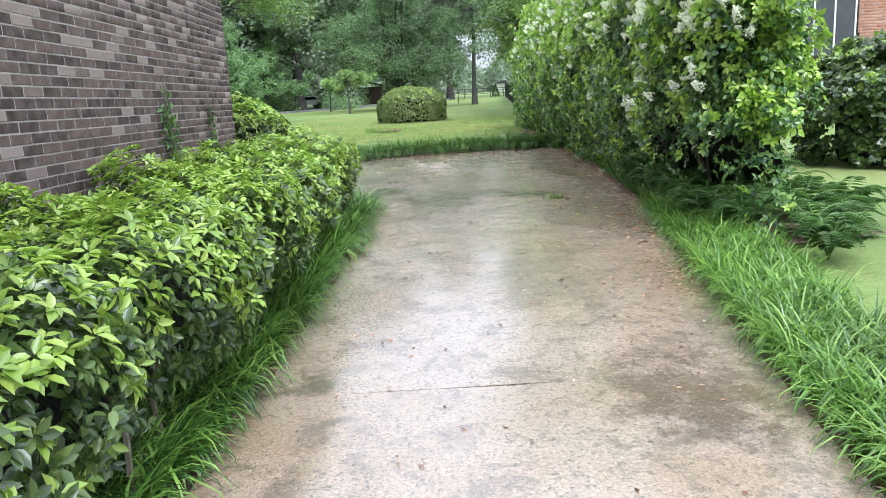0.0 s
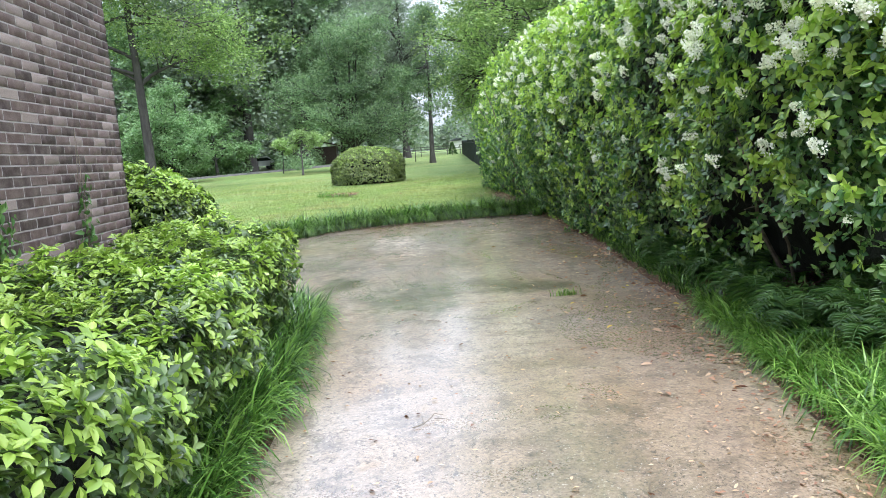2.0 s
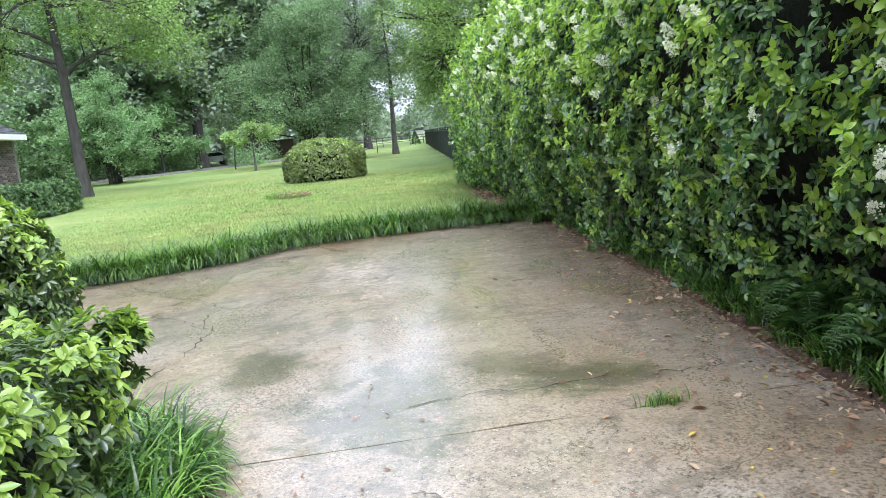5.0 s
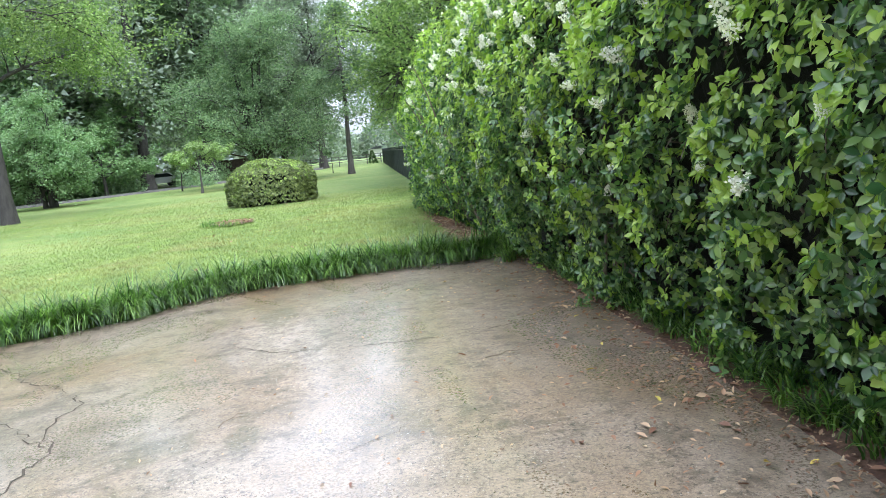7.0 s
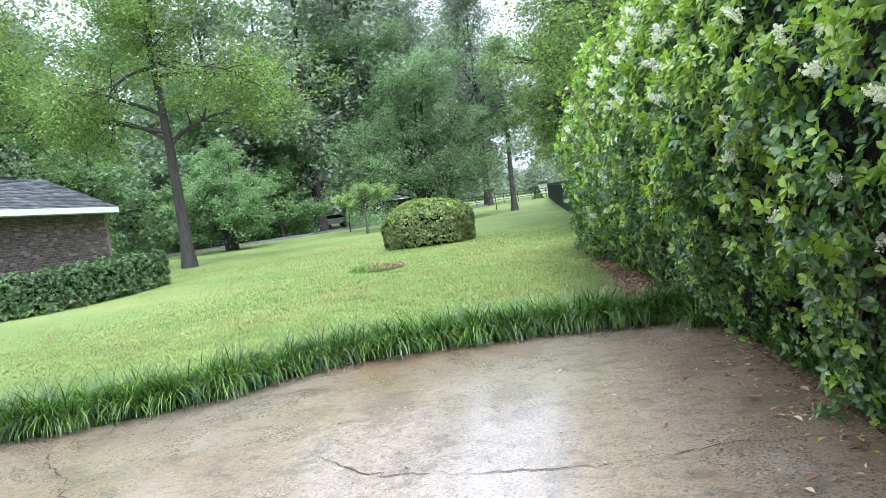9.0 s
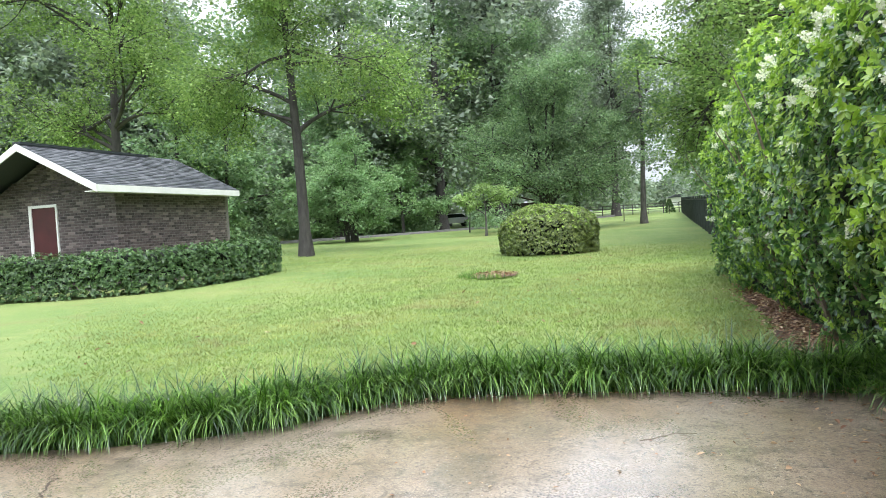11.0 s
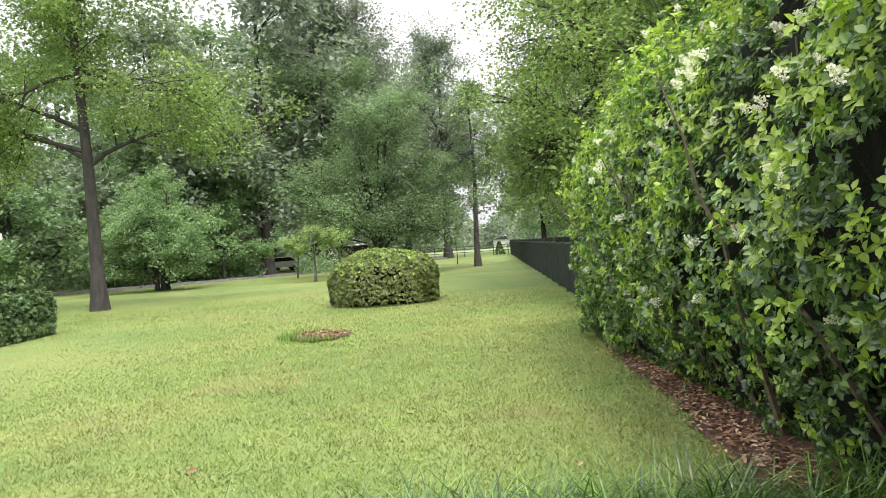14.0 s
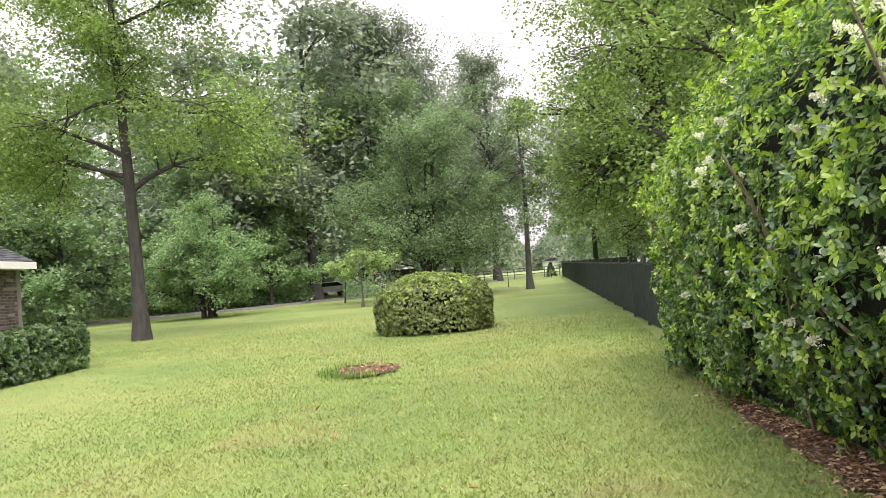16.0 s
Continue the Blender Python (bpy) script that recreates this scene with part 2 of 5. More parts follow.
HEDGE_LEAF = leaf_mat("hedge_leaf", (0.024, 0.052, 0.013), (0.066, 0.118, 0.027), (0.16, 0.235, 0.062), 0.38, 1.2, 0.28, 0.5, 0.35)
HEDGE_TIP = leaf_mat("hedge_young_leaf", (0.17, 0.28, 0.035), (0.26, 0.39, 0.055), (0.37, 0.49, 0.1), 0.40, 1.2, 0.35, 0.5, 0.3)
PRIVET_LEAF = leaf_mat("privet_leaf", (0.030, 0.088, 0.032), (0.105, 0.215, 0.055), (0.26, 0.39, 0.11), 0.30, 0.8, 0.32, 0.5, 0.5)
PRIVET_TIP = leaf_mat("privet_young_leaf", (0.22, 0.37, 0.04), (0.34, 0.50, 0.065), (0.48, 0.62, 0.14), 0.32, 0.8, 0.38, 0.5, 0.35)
PETAL = leaf_mat("cream_petal", (0.7, 0.7, 0.58), (0.8, 0.8, 0.72), (0.88, 0.88, 0.84), 0.6, 2.0, 0.3)
DRY_LEAF = leaf_mat("dry_leaf", (0.16, 0.075, 0.045), (0.33, 0.18, 0.105), (0.56, 0.42, 0.27), 0.6, 2.0, 0.1)
YELLOW_LEAF = leaf_mat("yellow_leaf", (0.42, 0.30, 0.04), (0.55, 0.42, 0.06), (0.65, 0.55, 0.12), 0.5, 2.0, 0.1)
MULCH = plain_mat("mulch", (0.075, 0.042, 0.028), (0.20, 0.11, 0.07), 22, 0.85, 1.0, 0.03)
BORDER = leaf_mat("border_grass", (0.012, 0.040, 0.008), (0.060, 0.145, 0.020), (0.25, 0.42, 0.085), 0.32, 1.0, 0.32, 0.5, 0.3)
BORDER_LIGHT = leaf_mat("border_grass_light", (0.036, 0.105, 0.012), (0.115, 0.24, 0.030), (0.31, 0.47, 0.11), 0.34, 1.0, 0.32, 0.5, 0.3)
BLADE = grass_mat("grass_blade", (0.18, 0.27, 0.066), (0.25, 0.345, 0.09), (0.345, 0.43, 0.13), 0.45, 0.28, 0.32, 0.4)
BOX_LEAF = leaf_mat("bush_leaf", (0.07, 0.105, 0.03), (0.155, 0.21, 0.055), (0.28, 0.34, 0.095), 0.42, 0.9, 0.3, 0.5, 0.3)
SHED_HEDGE = leaf_mat("dark_hedge_leaf", (0.04, 0.085, 0.035), (0.085, 0.16, 0.055), (0.16, 0.26, 0.09), 0.42, 0.9)
OAK = leaf_mat("oak_leaf", (0.11, 0.19, 0.06), (0.205, 0.305, 0.098), (0.34, 0.445, 0.165), 0.5, 0.25, 0.42, 0.3)
# distance haze is mixed into these two paler, bluer leaf colours
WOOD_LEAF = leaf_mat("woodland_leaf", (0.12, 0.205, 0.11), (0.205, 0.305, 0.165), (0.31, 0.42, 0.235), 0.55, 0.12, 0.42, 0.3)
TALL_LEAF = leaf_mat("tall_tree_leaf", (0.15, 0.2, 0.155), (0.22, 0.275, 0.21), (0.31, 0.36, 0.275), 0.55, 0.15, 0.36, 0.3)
PALE_LEAF = leaf_mat("pale_leaf", (0.16, 0.28, 0.13), (0.24, 0.37, 0.18), (0.34, 0.46, 0.25), 0.5, 0.3, 0.36, 0.3)
SAP_LEAF = leaf_mat("sapling_leaf", (0.22, 0.35, 0.07), (0.32, 0.45, 0.1), (0.44, 0.56, 0.17), 0.5, 0.5, 0.4, 0.3)
DOGWOOD = leaf_mat("dogwood_leaf", (0.22, 0.34, 0.11), (0.31, 0.43, 0.17), (0.43, 0.54, 0.27), 0.5, 0.5, 0.42, 0.3)
FERN_LEAF = leaf_mat("fern_leaf", (0.05, 0.12, 0.03), (0.09, 0.18, 0.045), (0.14, 0.25, 0.06), 0.45, 0.9, 0.3)
WHITE_PAINT = plain_mat("white_paint", (0.70, 0.70, 0.66), (0.80, 0.80, 0.77), 3, 0.5, 0.1, 0.002)
RED_PAINT = plain_mat("dark_red_paint", (0.050, 0.008, 0.011), (0.075, 0.012, 0.015), 3, 0.45, 0.1, 0.002)
BLACK_METAL = plain_mat("black_vinyl", (0.014, 0.018, 0.020), (0.042, 0.050, 0.054), 3, 0.42, 0.1, 0.002)
SCREEN = plain_mat("porch_screen", (0.035, 0.040, 0.045), (0.065, 0.072, 0.078), 2, 0.5, 0.05, 0.001)
DARK_WOOD = plain_mat("dark_stained_boards", (0.030, 0.020, 0.016), (0.075, 0.050, 0.040), 6, 0.7)
GRAVEL = plain_mat("road_gravel", (0.10, 0.10, 0.095), (0.17, 0.165, 0.155), 4, 0.8)
CAR_PAINT = plain_mat("white_car_paint", (0.72, 0.73, 0.74), (0.80, 0.80, 0.80), 1, 0.25, 0.0, 0.001)
CAR_GLASS = plain_mat("dark_car_glass", (0.015, 0.018, 0.02), (0.03, 0.034, 0.036), 1, 0.08, 0.0, 0.001)
RUBBER = plain_mat("tyre_rubber", (0.012, 0.012, 0.012), (0.025, 0.025, 0.025), 8, 0.8)


def shingle_mat():
    n = Nodes("grey_shingle")
    col = n.ramp(n.island(), (0.0, (0.028, 0.031, 0.036)), (0.5, (0.065, 0.070, 0.078)), (1.0, (0.14, 0.145, 0.155)))
    n.set("Base Color", n.mix(0.6, col, n.ramp(n.noise(40, 4), (0.25, 0.6), (0.75, 1.35)), "MULTIPLY")).set("Roughness", 0.6)
    n.bump(n.noise(90, 4), 0.4, 0.004)
    return n.m


SHINGLE = shingle_mat()


# ---------------------------------------------------------------- mesh helpers
def slope(y):
    """Height of the drive and the lawn, which climb gently ahead."""
    return 0.0145 * (np.clip(y, 4.0, 170.0) - 4.0)


def gz(y):
    return float(slope(y))


def mesh_ob(name, verts, faces, material, parent=None, label="", smooth=False):
    me = bpy.data.meshes.new(name)
    me.from_pydata([tuple(v) for v in verts], [], faces)
    me.update()
    if smooth:
        me.polygons.foreach_set("use_smooth", [True] * len(me.polygons))
    me.materials.append(material)
    ob = new(name, me)
    ob.parent = parent
    return tagged(ob, label)


def part(name, bm, material, parent=None, label=""):
    me = bpy.data.meshes.new(name)
    bm.to_mesh(me)
    bm.free()
    me.materials.append(material)
    ob = new(name, me)
    ob.parent = parent
    return tagged(ob, label)


def thing(name, label, category, at=(0, 0, 0), group="", kind=""):
    ob = new(name)
    ob.empty_display_size = 0.2
    ob.matrix_world = pose(*at)
    return tagged(ob, label, category, group, kind)


def box(bm, x0, x1, y0, y1, z0, z1, bevel=0.0):
    r = bmesh.ops.create_cube(bm, size=1.0, matrix=Matrix.LocRotScale(
        ((x0 + x1) / 2, (y0 + y1) / 2, (z0 + z1) / 2), None, (x1 - x0, y1 - y0, z1 - z0)))
    if bevel:
        es = {e for v in r["verts"] for e in v.link_edges}
        bmesh.ops.bevel(bm, geom=list(es), offset=bevel, segments=2, affect="EDGES", profile=0.6)
    return r["verts"]


def box_part(name, dims, material, parent=None, label="", bevel=0.004):
    bm = bmesh.new()
    box(bm, *dims, bevel=bevel)
    return part(name, bm, material, parent, label)


def unit(v):
    return v / np.maximum(np.linalg.norm(v, axis=-1, keepdims=True), 1e-9)


LEAF6 = np.array([(0, 0, 0), (0.21, 0.30, 0.07), (0.20, 0.62, 0.05), (0, 1, -0.12), (-0.20, 0.62, 0.05), (-0.21, 0.30, 0.07)])
LEAF6_F = np.array([(0, 1, 2, 3), (0, 3, 4, 5)])
LEAF4 = np.array([(0, 0, 0), (0.40, 0.45, 0.06), (0, 1, -0.05), (-0.40, 0.45, 0.06)])
LEAF4_F = np.array([(0, 1, 2, 3)])


LEAF3 = np.array([(-0.40, 0, 0), (0.40, 0.12, 0.05), (0, 1, -0.05)])
LEAF3_F = np.array([(0, 1, 2)])


def leaves(name, at, along, up, size, material, parent=None, label="", wide=1.0, shape=6, kind=""):
    """One mesh of many leaf blades: base points, axis directions, facing directions and lengths."""
    T, F = {6: (LEAF6, LEAF6_F), 4: (LEAF4, LEAF4_F), 3: (LEAF3, LEAF3_F)}[shape]
    a = unit(along)
    s = unit(np.cross(a, up))
    u = np.cross(s, a)
    L = np.broadcast_to(np.asarray(size, float).reshape(-1, 1), (len(at), 1))
    v = np.concatenate([at + L * (wide * t[0] * s + t[1] * a + t[2] * u) for t in T], axis=1).reshape(-1, 3)
    f = (F[None] + (np.arange(len(at)) * len(T))[:, None, None]).reshape(-1, F.shape[1])
    return raw(name, v, f, material, parent, label, kind)


def raw(name, v, f, material, parent=None, label="", kind=""):
    me = bpy.data.meshes.new(name)
    k = f.shape[1]
    me.vertices.add(len(v))
    me.vertices.foreach_set("co", v.astype(np.float32).ravel())
    me.loops.add(f.size)
    me.loops.foreach_set("vertex_index", f.astype(np.int32).ravel())
    me.polygons.add(len(f))
    me.polygons.foreach_set("loop_start", np.arange(len(f), dtype=np.int32) * k)
    me.update(calc_edges=True)
    me.validate()
    me.materials.append(material)
    ob = new(name, me)
    ob.parent = parent
    return tagged(ob, label, kind=kind)


def tube(v, f, pts, radii, sides=6):
    """Adds a tapered tube along pts to the lists v and f."""
    pts = [Vector(p) for p in pts]
    start = len(v)
    for k, p in enumerate(pts):
        d = (pts[min(k + 1, len(pts) - 1)] - pts[max(k - 1, 0)]).normalized()
        a = d.cross(Vector((0.31, 0.17, 0.93)) if abs(d.z) < 0.9 else Vector((1, 0.2, 0))).normalized()
        b = d.cross(a)
        for j in range(sides):
            w = 2 * math.pi * j / sides
            v.append(p + (math.cos(w) * a + math.sin(w) * b) * float(radii[k]))
    for k in range(len(pts) - 1):
        for j in range(sides):
            o, q = start + k * sides, (j + 1) % sides
            f.append((o + j, o + q, o + sides + q, o + sides + j))
    f.append(tuple(start + (len(pts) - 1) * sides + j for j in range(sides)))


def curve_pts(a, b, sag, n, rng, wob=0.0):
    a, b = np.array(a, float), np.array(b, float)
    t = np.linspace(0, 1, n)[:, None]
    p = a + (b - a) * t
    p[:, 2] += (sag * 4 * t * (1 - t))[:, 0]
    if wob:
        w = rng.normal(0, wob, (n, 3))
        w[0] = w[-1] = 0
        p += w
    return p


def bumps(p, scale, amp):
    """Smooth lumps for many points at once."""
    x, y, z = p[:, 0] * scale, p[:, 1] * scale, p[:, 2] * scale
    return amp * (np.sin(1.7 * x + 0.9 * y + 0.4) * np.sin(1.3 * y + 1.9 * z) + 0.6 * np.sin(2.9 * y - 1.6 * z + 1.0) * np.sin(2.3 * z + 2.1 * x)
                  + 0.4 * np.sin(5.1 * y + 3.7 * z + 2.2 * x))


# ---------------------------------------------------------------- ground and drive
def ground():
    xs = np.unique(np.concatenate([np.linspace(-900, -60, 15), np.linspace(-60, 60, 61), np.linspace(60, 900, 15)]))
    ys = np.unique(np.concatenate([np.linspace(-400, -10, 10), np.linspace(-10, 60, 71), np.linspace(60, 170, 23), np.linspace(170, 1200, 15)]))
    X, Y = np.meshgrid(xs, ys)
    Z = slope(Y) - 0.035 + 0.03 * np.sin(X * 0.21 + 1) * np.sin(Y * 0.17) * np.clip((Y - 19) / 8, 0, 1)
    v = np.stack([X.ravel(), Y.ravel(), Z.ravel()], 1)
    i = (np.arange(len(ys) - 1)[:, None] * len(xs) + np.arange(len(xs) - 1)).ravel()
    f = np.stack([i, i + 1, i + 1 + len(xs), i + len(xs)], 1)
    ob = raw("ground", v, f, LAWN)
    return tagged(ob, "mown green lawn with yellowish and bare patches", "lawn", kind="structure")


ground()

EDGE_R = [(-8, 1.35), (0, 1.42), (2.5, 1.56), (5.2, 1.94), (7.0, 2.22), (9.2, 2.52), (12.5, 2.80), (15.5, 2.95), (17.7, 3.08)]
EDGE_L = [(-8, -1.25), (0, -1.18), (2.7, -1.08), (5.2, -0.96), (7.5, -0.88), (9.75, -0.84)]
EDGE_FAR = [(3.08, 17.62), (1.8, 17.72), (0.4, 17.68), (-0.5, 17.58), (-1.1, 17.38), (-1.75, 16.72), (-2.7, 16.25), (-4.2, 15.85), (-8.0, 14.9), (-13.0, 13.8)]


def along_edge(edge, y):
    return float(np.interp(y, [e[0] for e in edge], [e[1] for e in edge]))


drive = thing("driveway", "wet stained concrete driveway with joints and cracks", "driveway", kind="structure")


def slab(outline, drop=0.0):
    rng = np.random.default_rng(7)
    fine = []
    for k, p in enumerate(outline):
        q = outline[(k + 1) % len(outline)]
        d = math.dist(p, q)
        m = max(1, int(d / 0.25))
        for j in range(m):
            w = j / m
            fine.append((p[0] + (q[0] - p[0]) * w + rng.normal(0, 0.008), p[1] + (q[1] - p[1]) * w + (rng.normal(0, 0.008) if 0 < j else 0)))
    bm = bmesh.new()
    top = [bm.verts.new((x, y, 0.0145 * (y - 4.0) * (y > 3.58) - drop)) for x, y in fine]
    low = [bm.verts.new((v.co.x, v.co.y, v.co.z - 0.1)) for v in top]
    bm.faces.new(top)
    for k in range(len(top)):
        q = (k + 1) % len(top)
        bm.faces.new((top[q], top[k], low[k], low[q]))
    bmesh.ops.recalc_face_normals(bm, faces=bm.faces)
    part("slab", bm, CONCRETE, drive)


def strip_outline(y0, y1):
    ys = [y0] + [e[0] for e in EDGE_R if y0 < e[0] < y1] + [y1]
    right = [(along_edge(EDGE_R, y), y) for y in ys]
    return right + [(along_edge(EDGE_L, y), y) for y in reversed(ys)]


slab(strip_outline(-8, 3.57))
slab(strip_outline(3.585, 9.69))
slab([(along_edge(EDGE_R, y), y) for y in (9.705, 12.5, 15.5)] + EDGE_FAR + [(-13.0, 10.6), (-4.5, 11.0), (-2.4, 10.9), (-1.2, 10.3), (-0.84, 9.705)], 0.002)


def crack(points, width, seed):
    rng = np.random.default_rng(seed)
    v, f = [], []
    pts = []
    for (ax, ay), (bx, by) in zip(points, points[1:]):
        m = max(2, int(math.dist((ax, ay), (bx, by)) / 0.06))
        for j in range(m):
            pts.append((ax + (bx - ax) * j / m + rng.normal(0, 0.022), ay + (by - ay) * j / m + rng.normal(0, 0.022)))
    for k, (x, y) in enumerate(pts):
        w = width * rng.uniform(0.25, 0.85) * (0.5 if math.sin(k * 0.37 + seed) > 0.55 else 1.0)
        dx, dy = (pts[min(k + 1, len(pts) - 1)][i] - pts[max(k - 1, 0)][i] for i in (0, 1))
        n = math.hypot(dx, dy) + 1e-6
        z = 0.0145 * (y - 4.0) * (y > 3.58) + 0.0025
        v += [(x - dy / n * w, y + dx / n * w, z), (x + dy / n * w, y - dx / n * w, z)]
        if k:
            f.append((2 * k - 2, 2 * k - 1, 2 * k + 1, 2 * k))
    mesh_ob("crack", v, f, CRACK, drive)


crack([(-0.6, 14.75), (-0.35, 14.5), (-0.1, 14.25), (0.11, 14.2), (0.5, 14.1), (0.83, 14.04), (1.4, 13.98), (2.1, 14.1), (2.8, 14.0)], 0.009, 1)
crack([(-3.0, 15.6), (-2.82, 15.27), (-2.4, 14.8), (-2.2, 14.45), (-1.81, 14.1), (-1.5, 13.6), (-1.62, 13.2), (-1.45, 12.73), (-1.5, 12.1), (-1.63, 11.48), (-1.9, 11.1)], 0.011, 2)
crack([(-2.41, 13.8), (-1.9, 13.3), (-1.45, 12.73)], 0.008, 3)
crack([(0.17, 10.15), (0.56, 10.23), (1.02, 10.20), (1.42, 10.24), (1.78, 10.18), (2.23, 10.13)], 0.008, 6)
crack([(0.35, 11.9), (0.8, 12.1), (1.4, 12.0), (2.0, 12.2)], 0.003, 4)
crack([(1.55, 8.9), (1.9, 9.1), (2.3, 9.05)], 0.003, 5)

# ---------------------------------------------------------------- brick walls
BL, BH, CL, CH = 0.2425, 0.0685, 0.2540, 0.0794


def brick_geometry():
    """One brick with a chamfered face towards +x, its length along y."""
    c = 0.003
    v = []
    for x, i in ((-0.03, 0.0), (0.0005, 0.0), (0.0030, c)):
        v += [(x, i, i), (x, BL - i, i), (x, BL - i, BH - i), (x, i, BH - i)]
    f = []
    for k in (0, 4):
        for j in range(4):
            q = (j + 1) % 4
            f.append((k + j, k + q, k + 4 + q, k + 4 + j))
    f.append((8, 9, 10, 11))
    return np.array(v), np.array(f)


def brick_field(wall, length, z0, z1, material, singles=None, skip=None, top=None):
    """Running bond on the wall's own +x face, from y = 0 to length. singles: (y0, y1, z0, z1) of the bricks that are parts."""
    v, f = brick_geometry()
    rng = np.random.default_rng(11)
    me = None
    allv, count = [], 0
    for r in range(int((z1 - z0) / CH)):
        z = z0 + r * CH + 0.005
        k = -1
        while True:
            k += 1
            y = k * CL - (CL / 2 if r % 2 else 0) + 0.004
            if y > length - 0.05:
                break
            a, b = max(y, 0.0), min(y + BL, length)
            if b - a < 0.04 or (skip and skip[0] < (a + b) / 2 < skip[1] and skip[2] < z < skip[3]):
                continue
            if top and z + BH > top((a + b) / 2):
                continue
            if singles and singles[0] < a and b < singles[1] and singles[2] < z < singles[3] and b - a > BL - 0.001:
                if me is None:
                    me = bpy.data.meshes.new("brick")
                    me.from_pydata(v.tolist(), [], f.tolist())
                    me.materials.append(BRICK_ONE)
                ob = new("brick", me)
                ob.parent = wall
                ob.location = (rng.normal(0, 0.0007), a, z)
                continue
            w = v.copy()
            w[:, 1] = a + w[:, 1] * (b - a) / BL
            w[:, 2] += z
            w[:, 0] += rng.normal(0, 0.0007)
            allv.append(w)
            count += 1
    if count:
        F = (f[None] + (np.arange(count) * len(v))[:, None, None]).reshape(-1, 4)
        raw("bricks", np.concatenate(allv), F, material, wall, kind="stuff")


def left_house():
    h = thing("brick_house", "house of dark plum-brown brick with pale mortar", "house", (-2.8, -6.0, 0))
    wall = box_part("wall", (-0.2, 0.0, 0, 16.15, -0.1, 4.3), MORTAR, h, bevel=0)
    brick_field(wall, 16.15, 0.0, 4.25, BRICK_ALL, (10.5, 14.6, 0.93, 2.30))
    w2 = box_part("wall", (-0.2, 0.0, 0.2, 9.0, -0.1, 4.3), MORTAR, h, bevel=0)
    w2.matrix_local = pose(0, 16.15, 0, 0, 0, 90)
    brick_field(w2, 1.42, 0.0, 4.25, BRICK_ALL)
    box_part("eave", (-9.2, 0.45, -0.4, 16.6, 4.3, 4.45), WHITE_PAINT, h)
    bm = bmesh.new()
    pts = [(-9.3, -0.5, 4.45), (0.5, -0.5, 4.45), (0.5, 16.7, 4.45), (-9.3, 16.7, 4.45), (-4.4, 2.5, 6.6), (-4.4, 13.7, 6.6)]
    vs = [bm.verts.new(p) for p in pts]
    for q in ((0, 1, 4), (1, 2, 5, 4), (2, 3, 5), (3, 0, 4, 5), (3, 2, 1, 0)):
        bm.faces.new([vs[i] for i in q])
    part("roof", bm, SHINGLE, h)


left_house()

# ---------------------------------------------------------------- hedges and bushes
def shell(n, size, rng, r, plan=1.0):
    """Points and outward directions on a rounded block of that size (half extents), standing on z = 0."""
    sx, sy, sz = size
    area = np.array([sy * sz, sy * sz, sx * sz, sx * sz, sx * sy])
    side = rng.choice(5, n, p=area / area.sum())
    p = rng.uniform(-1, 1, (n, 3)) * np.array(size)
    for k, (ax, sg) in enumerate(((0, 1), (0, -1), (1, 1), (1, -1), (2, 1))):
        p[side == k, ax] = sg * size[ax]
    rv = np.minimum(np.array([r * plan, r * plan, r]), np.array(size) * 0.98)
    lim = np.array(size) - rv
    c = np.clip(p, -lim, lim)
    c[:, 2] = np.clip(p[:, 2], -size[2], lim[2])
    nrm = unit((p - c) / rv + 1e-6)
    p = c + nrm * rv
    p[:, 2] += size[2]
    return p, nrm


def core_mesh(name, fn, nu, nv, parent, material=None):
    """A closed lumpy inner mass; fn(u, v) with u, v in 0..1 gives points."""
    U, V = np.meshgrid(np.linspace(0, 1, nu), np.linspace(0, 1, nv))
    p = fn(U.ravel(), V.ravel())
    i = (np.arange(nv - 1)[:, None] * nu + np.arange(nu - 1)).ravel()
    return raw(name, p, np.stack([i, i + 1, i + 1 + nu, i + nu], 1), material or CORE, parent)


def rosettes(P, N, count, length, rng, droop=0.25):
    """Whorls of leaves round shoot tips."""
    n = len(P)
    k = np.arange(count)
    ang = 2 * math.pi * k / count + rng.uniform(0, 6.28, (n, 1)) + rng.normal(0, 0.25, (n, count))
    a = unit(np.cross(N, np.array([0.3, 0.2, 0.91]) + rng.normal(0, 0.2, (n, 3))))
    b = np.cross(N, a)
    open_ = rng.uniform(0.1, 0.8, (n, count, 1))
    rad = np.cos(ang)[..., None] * a[:, None] + np.sin(ang)[..., None] * b[:, None]
    along = rad + open_ * N[:, None] - np.array([0, 0, droop])
    up = N[:, None] * 0.8 - 0.3 * rad + np.array([0, 0, 0.55])
    at = P[:, None] + 0.1 * length * rad + N[:, None] * rng.uniform(-0.01, 0.02, (n, count, 1))
    L = length * rng.uniform(0.65, 1.15, (n, count))
    return at.reshape(-1, 3), along.reshape(-1, 3), np.broadcast_to(up, along.shape).reshape(-1, 3), L.ravel()


